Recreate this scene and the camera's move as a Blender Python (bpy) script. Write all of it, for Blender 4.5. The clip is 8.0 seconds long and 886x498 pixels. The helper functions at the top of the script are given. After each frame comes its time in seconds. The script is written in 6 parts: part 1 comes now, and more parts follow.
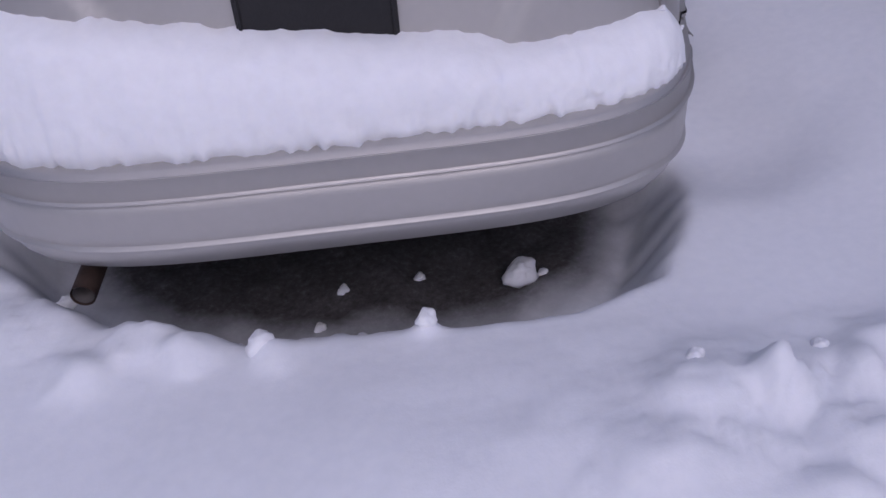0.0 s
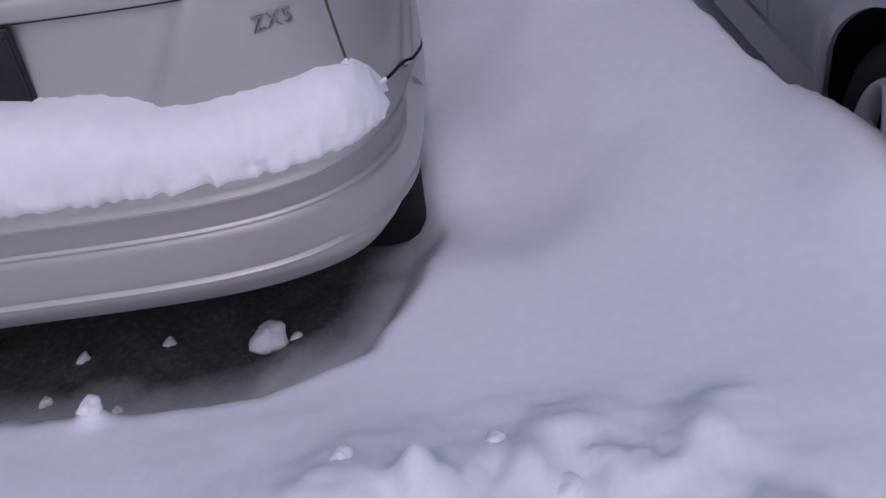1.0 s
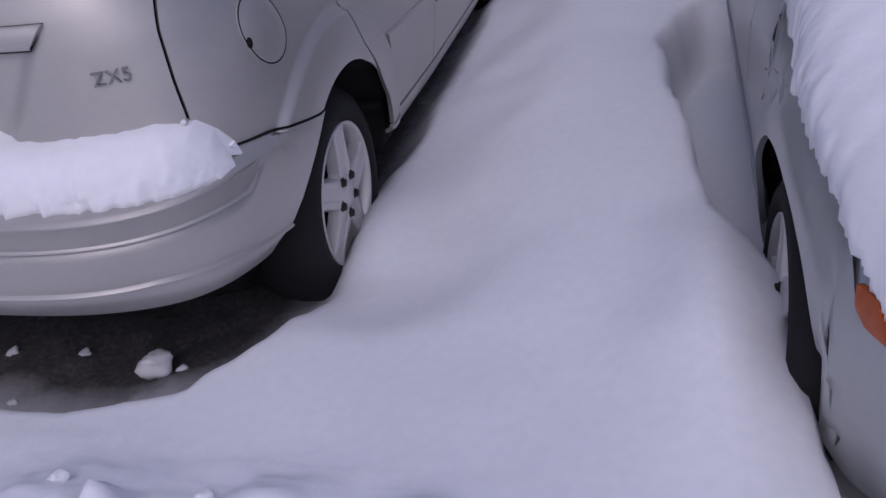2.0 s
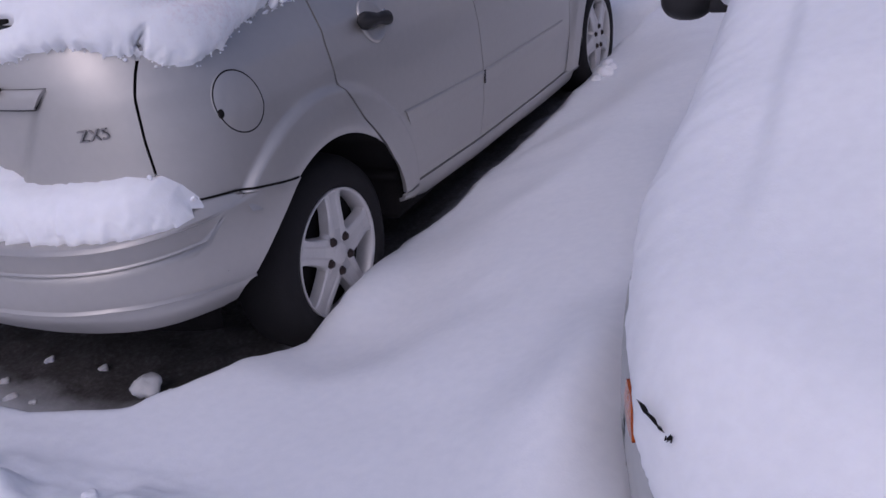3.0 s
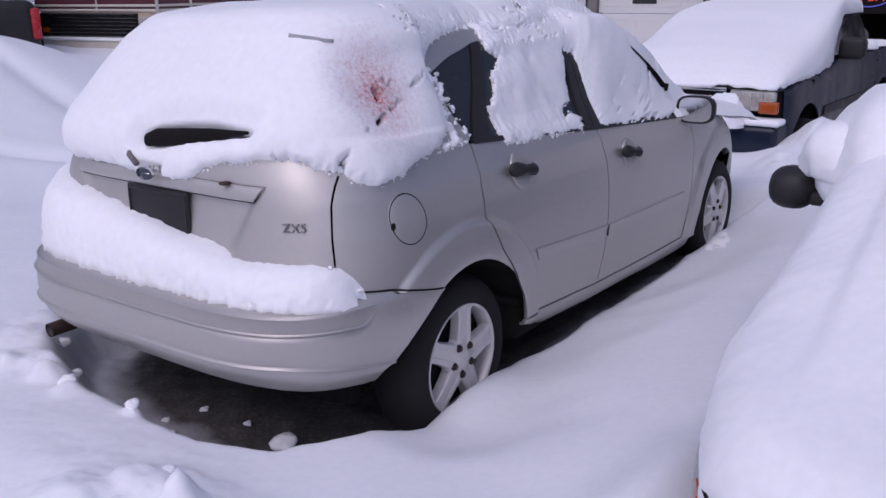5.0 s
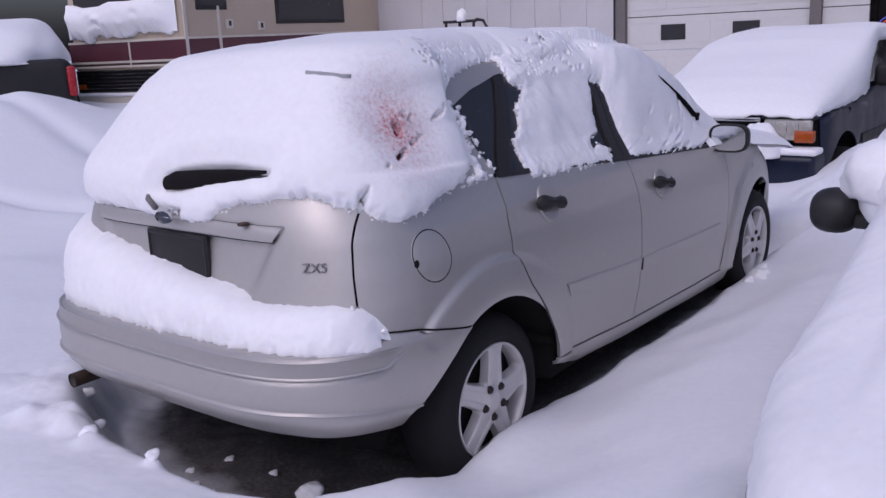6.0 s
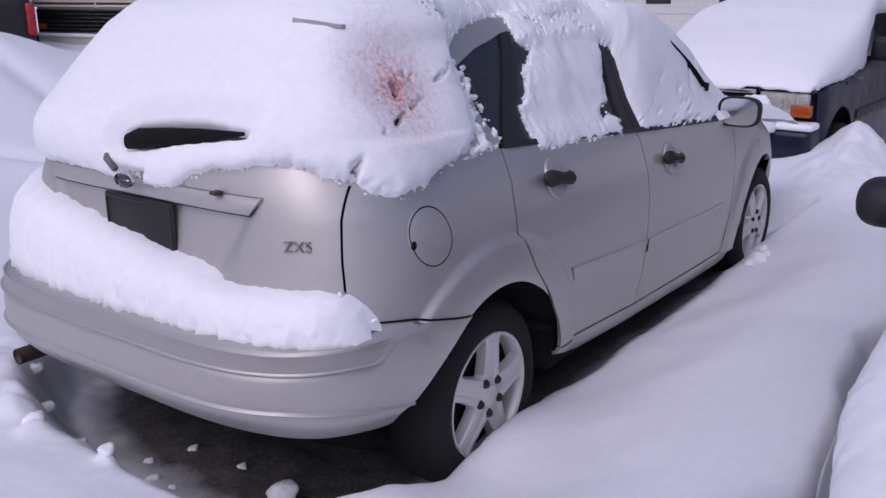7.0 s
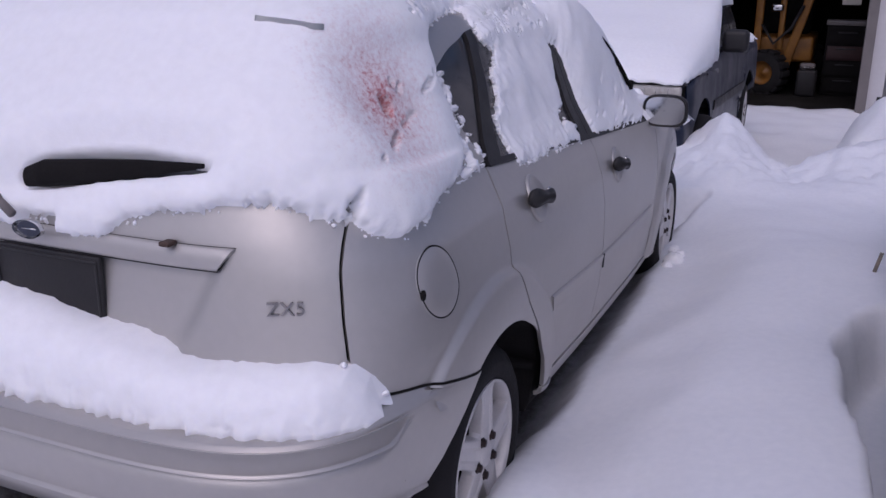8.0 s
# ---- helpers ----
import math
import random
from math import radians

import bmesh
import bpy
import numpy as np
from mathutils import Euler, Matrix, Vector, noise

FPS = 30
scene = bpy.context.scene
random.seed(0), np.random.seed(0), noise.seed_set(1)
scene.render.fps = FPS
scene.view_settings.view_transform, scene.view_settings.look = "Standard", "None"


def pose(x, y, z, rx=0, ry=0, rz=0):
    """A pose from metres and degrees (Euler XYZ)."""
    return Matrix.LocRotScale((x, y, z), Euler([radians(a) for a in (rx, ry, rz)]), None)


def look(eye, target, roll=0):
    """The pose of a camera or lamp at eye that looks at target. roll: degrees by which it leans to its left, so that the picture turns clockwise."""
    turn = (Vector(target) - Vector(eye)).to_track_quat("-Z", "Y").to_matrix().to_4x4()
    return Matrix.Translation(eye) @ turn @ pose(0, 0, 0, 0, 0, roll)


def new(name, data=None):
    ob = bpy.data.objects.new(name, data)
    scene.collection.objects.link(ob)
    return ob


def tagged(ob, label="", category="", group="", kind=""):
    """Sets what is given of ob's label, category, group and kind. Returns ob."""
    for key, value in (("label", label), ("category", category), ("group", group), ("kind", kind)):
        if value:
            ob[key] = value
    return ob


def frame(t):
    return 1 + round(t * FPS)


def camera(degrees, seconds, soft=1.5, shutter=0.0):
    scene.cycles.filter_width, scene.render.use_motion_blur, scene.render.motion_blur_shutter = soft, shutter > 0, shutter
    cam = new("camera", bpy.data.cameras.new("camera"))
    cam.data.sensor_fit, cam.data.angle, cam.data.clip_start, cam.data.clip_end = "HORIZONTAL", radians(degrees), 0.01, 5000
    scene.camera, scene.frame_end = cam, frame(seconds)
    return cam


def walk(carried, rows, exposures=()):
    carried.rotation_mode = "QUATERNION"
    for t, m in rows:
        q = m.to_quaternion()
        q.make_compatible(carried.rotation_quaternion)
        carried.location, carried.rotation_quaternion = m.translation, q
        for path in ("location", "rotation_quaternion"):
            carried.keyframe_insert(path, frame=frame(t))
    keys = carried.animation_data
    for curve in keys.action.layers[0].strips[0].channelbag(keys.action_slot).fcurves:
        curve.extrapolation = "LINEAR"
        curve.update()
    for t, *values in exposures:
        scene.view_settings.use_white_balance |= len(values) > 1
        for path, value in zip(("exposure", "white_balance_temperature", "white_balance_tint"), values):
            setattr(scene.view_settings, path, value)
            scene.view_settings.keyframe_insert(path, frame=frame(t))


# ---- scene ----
cam = camera(53.1, 8.0)
PATH = [
    (0, (0.123, -1.452, 1.526), (0.199, 0.131, 0.307), -5.0),
    (0.5, (0.454, -1.394, 1.456), (0.478, 0.217, 0.271), -4.5),
    (1, (0.818, -1.301, 1.483), (0.84, 0.291, 0.274), -7.1),
    (1.2, (0.98, -1.295, 1.47), (0.953, 0.306, 0.271), -5.7),
    (2.3, (1.852, -1.224, 1.45), (1.27, 0.409, 0.453), -8.2),
    (2.5, (1.973, -1.202, 1.449), (1.345, 0.426, 0.472), -8.6),
    (3, (2.29, -1.179, 1.462), (1.401, 0.386, 0.59), -7.6),
    (3.5, (2.388, -1.184, 1.503), (1.249, 0.322, 0.843), -3.6),
    (4, (2.406, -1.275, 1.495), (1.116, 0.098, 0.824), -4.3),
    (4.5, (2.428, -1.519, 1.515), (1.209, -0.097, 0.814), -1.9),
    (5, (2.455, -1.6, 1.573), (1.332, -0.045, 1.007), -0.6),
    (5.2, (2.458, -1.61, 1.573), (1.307, -0.047, 1.091), -1.5),
    (6.3, (2.42, -1.432, 1.512), (1.216, 0.095, 1.043), -2.8),
    (6.5, (2.416, -1.377, 1.526), (1.255, 0.178, 1.043), -2.0),
    (7, (2.158, -1.311, 1.511), (1.031, 0.243, 0.949), -0.2),
    (7.3, (1.95, -1.324, 1.533), (0.814, 0.214, 0.946), -3.9),
    (7.5, (1.841, -1.294, 1.552), (0.891, 0.365, 0.963), -2.9),
    (8, (1.54, -1.166, 1.515), (0.771, 0.586, 0.932), 0.4),
]
LIGHT = [(0, -1.19, 5410, 26), (1.2, -1.27, 5410, 26), (2.5, -1.16, 5420, 26), (3, -1.14, 5430, 26), (3.5, -0.87, 5460, 26), (4, -0.75, 5470, 26), (4.5, -0.83, 5470, 26), (5, -0.83, 5470, 26), (6.5, -0.84, 5510, 26.5), (7, -0.80, 5510, 26.5), (7.5, -0.91, 5500, 26.5), (8, -1.00, 5490, 26.5)]
walk(cam, [(t, look(eye, target, roll)) for t, eye, target, roll in PATH], LIGHT)

# ---- world and light ----
world = bpy.data.worlds.new("world")
scene.world = world
world.use_nodes = True
wn, wl = world.node_tree.nodes, world.node_tree.links
sky = wn.new("ShaderNodeTexSky")
sky.sky_type, sky.sun_disc = "NISHITA", False
sky.sun_elevation, sky.sun_rotation = radians(51), radians(174)
sky.air_density, sky.dust_density, sky.ozone_density = 1.0, 6.0, 1.0
wn["Background"].inputs["Strength"].default_value = 0.15
wl.new(sky.outputs["Color"], wn["Background"].inputs["Color"])
sun = new("sun", bpy.data.lights.new("sun", "SUN"))
sun.data.energy, sun.data.angle, sun.data.color = 0.80, radians(130), (1.0, 0.97, 0.94)
sun.matrix_world = look((0.4, -4.0, 5.0), (0, 0, 0))


# ---- materials ----
def node_mat(name, color, rough=0.5, metal=0.0):
    m = bpy.data.materials.new(name)
    m.use_nodes = True
    b = m.node_tree.nodes["Principled BSDF"]
    b.inputs["Base Color"].default_value = (*color, 1)
    b.inputs["Roughness"].default_value = rough
    b.inputs["Metallic"].default_value = metal
    return m, m.node_tree.nodes, m.node_tree.links, b


def noise_tex(n, l, scale, detail=4.0, rough=0.55, coords="Object"):
    tc, nt = n.new("ShaderNodeTexCoord"), n.new("ShaderNodeTexNoise")
    nt.inputs["Scale"].default_value, nt.inputs["Detail"].default_value, nt.inputs["Roughness"].default_value = scale, detail, rough
    l.new(tc.outputs[coords], nt.inputs["Vector"])
    return nt.outputs["Fac"]


def ramp(n, l, fac, stops):
    r = n.new("ShaderNodeValToRGB")
    while len(r.color_ramp.elements) < len(stops):
        r.color_ramp.elements.new(0.5)
    for e, (p, c) in zip(r.color_ramp.elements, stops):
        e.position, e.color = p, (*c, 1)
    l.new(fac, r.inputs["Fac"])
    return r.outputs["Color"]


def mixed(n, l, fac, a, b):
    m = n.new("ShaderNodeMix")
    m.data_type = "RGBA"
    if isinstance(fac, float):
        m.inputs["Factor"].default_value = fac
    else:
        l.new(fac, m.inputs["Factor"])
    for slot, v in ((6, a), (7, b)):
        if isinstance(v, tuple):
            m.inputs[slot].default_value = (*v, 1)
        else:
            l.new(v, m.inputs[slot])
    return m.outputs[2]


def bump(n, l, b, heights, strength=0.3, distance=0.01):
    last = None
    for h, k in heights:
        bp = n.new("ShaderNodeBump")
        bp.inputs["Strength"].default_value, bp.inputs["Distance"].default_value = strength * k, distance
        l.new(h, bp.inputs["Height"])
        if last:
            l.new(last, bp.inputs["Normal"])
        last = bp.outputs["Normal"]
    l.new(last, b.inputs["Normal"])


def paint(name, color, rough=0.5, metal=0.0, vary=0.15, scale=6.0, grain=0.0, coat=0.0):
    """A surface with stains at one scale, grain at another and uneven gloss."""
    m, n, l, b = node_mat(name, color, rough, metal)
    big, fine = noise_tex(n, l, scale, 5), noise_tex(n, l, scale * 14, 3)
    dark, light = tuple(c * (1 - vary) for c in color), tuple(min(1, c * (1 + vary)) for c in color)
    l.new(mixed(n, l, 0.35, ramp(n, l, big, [(0.3, dark), (0.7, light)]), ramp(n, l, fine, [(0.3, dark), (0.7, light)])), b.inputs["Base Color"])
    l.new(ramp(n, l, big, [(0.3, (max(0, rough - .08),) * 3), (0.75, (min(1, rough + .12),) * 3)]), b.inputs["Roughness"])
    if grain:
        bump(n, l, b, [(fine, 1.0)], grain, 0.004)
    b.inputs["Coat Weight"].default_value = coat
    b.inputs["Coat Roughness"].default_value = 0.12
    return m


def snow_mat(name, tint=(0.90, 0.905, 0.925), lamp=None):
    """Snow: fine crystals over soft lumps. lamp: a place where thin snow lets a red lens show through."""
    m, n, l, b = node_mat(name, tint, 0.65)
    soft, lumps, fine = noise_tex(n, l, 5, 3), noise_tex(n, l, 38, 4), noise_tex(n, l, 240, 2)
    col = ramp(n, l, lumps, [(0.25, tuple(c * 0.95 for c in tint)), (0.7, tint)])
    if lamp:
        tc, dist = n.new("ShaderNodeTexCoord"), n.new("ShaderNodeVectorMath")
        dist.operation = "DISTANCE"
        squash = n.new("ShaderNodeMapping")
        squash.vector_type = "TEXTURE"
        squash.inputs["Location"].default_value = lamp
        squash.inputs["Scale"].default_value = (1.0, 0.95, 1.25)
        l.new(tc.outputs["Object"], squash.inputs["Vector"])
        l.new(squash.outputs["Vector"], dist.inputs[0])
        dist.inputs[1].default_value = (0, 0, 0)
        grain = noise_tex(n, l, 70, 6, 0.8)
        add = n.new("ShaderNodeMath")
        add.operation = "MULTIPLY_ADD"
        l.new(grain, add.inputs[0])
        add.inputs[1].default_value = 0.5
        l.new(dist.outputs["Value"], add.inputs[2])
        thin = ramp(n, l, add.outputs[0], [(0.24, (0.85,) * 3), (0.285, (0.5,) * 3), (0.325, (0.26,) * 3), (0.385, (0.12,) * 3), (0.46, (0.0,) * 3)])
        col = mixed(n, l, thin, col, (0.42, 0.04, 0.05))
    l.new(col, b.inputs["Base Color"])
    b.inputs["Subsurface Weight"].default_value = 0.15
    b.inputs["Subsurface Radius"].default_value = (0.02, 0.022, 0.028)
    bump(n, l, b, [(soft, 0.5), (lumps, 0.22), (fine, 0.12)], 0.35, 0.01)
    return m


def ground_mat():
    """Snow giving way to wet, dirty gravel, darkened for shade under the car."""
    m, n, l, b = node_mat("snowy_ground", (0.85, 0.86, 0.89), 0.65)
    at = n.new("ShaderNodeAttribute")
    at.attribute_name = "bare_shade"
    soft, lumps, fine = noise_tex(n, l, 4, 3), noise_tex(n, l, 34, 4), noise_tex(n, l, 220, 2)
    stones = noise_tex(n, l, 60, 6, 0.7)
    # same snow as on the cars, coloured darker for shade down here
    white = ramp(n, l, lumps, [(0.25, (0.79, 0.805, 0.84)), (0.7, (0.84, 0.85, 0.88))])
    # gravel tones kept extra dark: they also paint the hollow's shade
    dirt_shade = ramp(n, l, stones, [(0.3, (0.04, 0.036, 0.034)), (0.55, (0.09, 0.084, 0.084)), (0.75, (0.18, 0.172, 0.176))])
    add = n.new("ShaderNodeMath")
    add.operation = "MULTIPLY_ADD"
    l.new(noise_tex(n, l, 11, 5, 0.65), add.inputs[0])
    add.inputs[1].default_value = 0.16
    l.new(at.outputs["Fac"], add.inputs[2])
    l.new(mixed(n, l, ramp(n, l, add.outputs[0], [(0.20, (0, 0, 0)), (0.58, (1, 1, 1))]), white, dirt_shade), b.inputs["Base Color"])
    b.inputs["Subsurface Weight"].default_value = 0.1
    b.inputs["Subsurface Radius"].default_value = (0.02, 0.022, 0.028)
    bump(n, l, b, [(soft, 0.25), (lumps, 0.15), (fine, 0.12)], 0.35, 0.012)
    return m


def glass_mat(name, color, rough=0.06):
    m, n, l, b = node_mat(name, color, rough)
    smear = noise_tex(n, l, 9, 4)
    l.new(ramp(n, l, smear, [(0.35, (rough,) * 3), (0.75, (rough + 0.25,) * 3)]), b.inputs["Roughness"])
    b.inputs["Specular IOR Level"].default_value = 0.4
    return m


M_SNOW = snow_mat("snow")
M_CARSNOW = snow_mat("snow_on_car", lamp=(0.62, 0.57, 1.245))
M_GROUND = ground_mat()
M_SILVER = paint("silver_paint", (0.48, 0.462, 0.442), 0.46, 0.65, 0.05, 3.0, 0.0, 0.2)
M_SILVER2 = paint("grey_silver_paint", (0.40, 0.41, 0.41), 0.38, 0.5, 0.08, 3.0, 0.0, 0.4)
M_TRIM = paint("black_plastic", (0.022, 0.021, 0.022), 0.5, 0, 0.25, 12, 0.15)
M_DARK = paint("dark_underbody", (0.012, 0.011, 0.011), 0.85, 0, 0.3, 10, 0.3)
M_TYRE = paint("tyre_rubber", (0.018, 0.017, 0.018), 0.8, 0, 0.3, 18, 0.4)
M_RIM = paint("alloy", (0.60, 0.58, 0.57), 0.42, 0.35, 0.1, 14, 0.1)
M_NUT = paint("rusty_nut", (0.05, 0.036, 0.034), 0.5, 0.7, 0.25, 30)
M_GLASS = glass_mat("tinted_glass", (0.03, 0.03, 0.033))
M_LENS_R = glass_mat("red_lens", (0.35, 0.02, 0.025), 0.15)
M_LENS_O = paint("amber_lens", (0.36, 0.075, 0.012), 0.15, 0, 0.25, 40)
M_LENS_C = paint("clear_lens", (0.48, 0.46, 0.42), 0.12, 0.25, 0.35, 22)
M_MIRROR = node_mat("mirror_glass", (0.75, 0.76, 0.78), 0.12, 1.0)[0]
M_CHROME = paint("chrome", (0.55, 0.55, 0.56), 0.15, 1.0, 0.1, 12)
M_RUST = paint("rusty_steel", (0.07, 0.045, 0.035), 0.7, 0.4, 0.5, 20, 0.4)
M_NAVY = paint("navy_paint", (0.008, 0.013, 0.032), 0.4, 0.0, 0.3, 4, 0, 0.15)
M_SIDING = paint("pale_metal_siding", (0.52, 0.51, 0.52), 0.6, 0, 0.07, 1.5, 0.05)
M_DOORP = paint("white_door_panel", (0.58, 0.57, 0.56), 0.55, 0, 0.05, 1.2, 0.05)
M_TAN = paint("tan_fibreglass", (0.46, 0.38, 0.29), 0.45, 0, 0.08, 1.5)
M_MAROON = paint("maroon_stripe", (0.085, 0.02, 0.03), 0.45, 0, 0.2, 3)
M_CREAM = paint("cream_trim", (0.58, 0.54, 0.47), 0.5, 0, 0.1, 5)
# yellow darkened beyond its wear, for the shade inside the bay
M_YELLOW = paint("worn_yellow_in_shade", (0.24, 0.105, 0.016), 0.5, 0, 0.35, 5, 0.2)
M_STEEL = paint("grey_post", (0.16, 0.145, 0.14), 0.6, 0.2, 0.2, 4, 0.1)
# near-black stands for the open bay's shade, not the walls' own paint
M_BAY_SHADE = paint("bay_shade_black", (0.012, 0.011, 0.010), 0.9, 0, 0.5, 2)
# red darkened for the bay's shade
M_RED = paint("red_in_shade", (0.03, 0.009, 0.008), 0.55, 0, 0.4, 4)
M_WOOD = paint("dead_stalk", (0.2, 0.17, 0.14), 0.8, 0, 0.3, 30)

for m_, level in ((M_DARK, .12), (M_TRIM, .3), (M_TYRE, .2), (M_NAVY, .3), (M_BAY_SHADE, .1)):
    m_.node_tree.nodes["Principled BSDF"].inputs["Specular IOR Level"].default_value = level


def neon(name, color, power):
    m, n, l, b = node_mat(name, (0.1, 0.02, 0.02), 0.4)
    b.inputs["Emission Color"].default_value, b.inputs["Emission Strength"].default_value = (*color, 1), power
    return m


M_NEON_R, M_NEON_B = neon("red_neon", (1.0, 0.08, 0.05), 1.0), neon("blue_neon", (0.1, 0.2, 1.0), 0.7)


# ---- mesh helpers ----
def part(name, bm, material, parent=None, label="", smooth=True, m=None):
    me = bpy.data.meshes.new(name)
    if m is not None:
        bm.transform(m)
    bm.normal_update()
    bm.to_mesh(me)
    bm.free()
    me.materials.append(material)
    if smooth:
        for p in me.polygons:
            p.use_smooth = True
    ob = new(name, me)
    if parent is not None:
        ob.parent = parent
        ob.matrix_parent_inverse = parent.matrix_world.inverted()
    return tagged(ob, label)


def thing(name, at, label, category, group="", kind=""):
    ob = new(name)
    ob.location = at
    bpy.context.view_layer.update()
    return tagged(ob, label, category, group, kind)


def block(lo, hi, bev=0.0, seg=2):
    bm = bmesh.new()
    c = [(a + b) / 2 for a, b in zip(lo, hi)]
    bmesh.ops.create_cube(bm, size=1, matrix=Matrix.Translation(c) @ Matrix.Diagonal((*[b - a for a, b in zip(lo, hi)], 1)))
    if bev:
        bmesh.ops.bevel(bm, geom=bm.edges[:], offset=bev, segments=seg, affect="EDGES", profile=0.5)
    return bm


def join(*bms):
    out = bmesh.new()
    for b in bms:
        me = bpy.data.meshes.new("t")
        b.to_mesh(me)
        b.free()
        out.from_mesh(me)
        bpy.data.meshes.remove(me)
    return out


def tube(points, radius, seg=8, caps=True):
    """A round bar along points."""
    bm, rings = bmesh.new(), []
    pts = [Vector(p) for p in points]
    for i, p in enumerate(pts):
        d = (pts[min(i + 1, len(pts) - 1)] - pts[max(i - 1, 0)]).normalized()
        u = d.orthogonal().normalized() if not rings else (u - d * u.dot(d)).normalized()
        v = d.cross(u)
        rings.append([bm.verts.new(p + radius * (math.cos(a) * u + math.sin(a) * v)) for a in (2 * math.pi * k / seg for k in range(seg))])
    for a, b in zip(rings, rings[1:]):
        for k in range(seg):
            bm.faces.new((a[k], a[(k + 1) % seg], b[(k + 1) % seg], b[k]))
    if caps:
        bm.faces.new(rings[0][::-1]), bm.faces.new(rings[-1])
    return bm


def spin(profile, seg=48):
    """A turned body round the x axis from (x, r) pairs."""
    bm, rings = bmesh.new(), []
    for x, r in profile:
        rings.append([bm.verts.new((x, r * math.cos(a), r * math.sin(a))) for a in (2 * math.pi * k / seg for k in range(seg))])
    for a, b in zip(rings, rings[1:]):
        for k in range(seg):
            bm.faces.new((a[k], a[(k + 1) % seg], b[(k + 1) % seg], b[k]))
    bmesh.ops.recalc_face_normals(bm, faces=bm.faces[:])
    return bm


def prism(poly, depth, bev=0.0):
    """A plate from a 2D outline in x, z, of that depth along y."""
    bm = bmesh.new()
    a = [bm.verts.new((x, 0, z)) for x, z in poly]
    b = [bm.verts.new((x, depth, z)) for x, z in poly]
    bm.faces.new(a), bm.faces.new(b[::-1])
    for i in range(len(poly)):
        j = (i + 1) % len(poly)
        bm.faces.new((a[i], b[i], b[j], a[j]))
    bmesh.ops.recalc_face_normals(bm, faces=bm.faces[:])
    if bev:
        bmesh.ops.bevel(bm, geom=bm.edges[:], offset=bev, segments=2, affect="EDGES", profile=0.5)
    return bm


def grid_mesh(G, closed=False):
    R, C = G.shape[:2]
    bm = bmesh.new()
    vs = [[bm.verts.new(G[i, j]) for j in range(C)] for i in range(R)]
    for i in range(R - 1):
        for j in range(C - (0 if closed else 1)):
            k = (j + 1) % C
            bm.faces.new((vs[i][j], vs[i][k], vs[i + 1][k], vs[i + 1][j]))
    return bm


def raw(name, verts, faces, material, parent=None, label=""):
    me = bpy.data.meshes.new(name)
    me.from_pydata(verts, [], faces)
    me.materials.append(material)
    me.polygons.foreach_set("use_smooth", [True] * len(me.polygons))
    ob = new(name, me)
    if parent is not None:
        ob.parent = parent
        ob.matrix_parent_inverse = parent.matrix_world.inverted()
    return tagged(ob, label)


RNG = np.random.RandomState(7)
LATTICE = RNG.rand(64, 64, 64)


def vnoise(x, y, z=0.0):
    """Smooth lattice noise from -1 to 1, for arrays."""
    x, y, z = np.broadcast_arrays(np.asarray(x, float), np.asarray(y, float), np.asarray(z, float))
    i, j, k = np.floor(x).astype(int), np.floor(y).astype(int), np.floor(z).astype(int)
    u, v, w = (t * t * (3 - 2 * t) for t in (x - i, y - j, z - k))
    out = 0
    for a in (0, 1):
        for b in (0, 1):
            for c in (0, 1):
                out = out + LATTICE[(i + a) % 64, (j + b) % 64, (k + c) % 64] * (u if a else 1 - u) * (v if b else 1 - v) * (w if c else 1 - w)
    return 2 * out - 1


def smooth(a, b, t):
    t = np.clip((t - a) / (b - a), 0, 1)
    return t * t * (3 - 2 * t)


def poly_sd(px, py, poly):
    """Signed distance to a polygon, inside positive."""
    px, py = np.asarray(px, float), np.asarray(py, float)
    best, inside = np.full(px.shape, 1e9), np.zeros(px.shape, bool)
    for (ax, ay), (bx, by) in zip(poly, poly[1:] + poly[:1]):
        ex, ey = bx - ax, by - ay
        t = np.clip(((px - ax) * ex + (py - ay) * ey) / (ex * ex + ey * ey + 1e-12), 0, 1)
        best = np.minimum(best, np.hypot(px - ax - t * ex, py - ay - t * ey))
        if ay != by:
            inside ^= ((ay > py) != (by > py)) & (px < (bx - ax) * (py - ay) / (by - ay) + ax)
    return np.where(inside, best, -best)


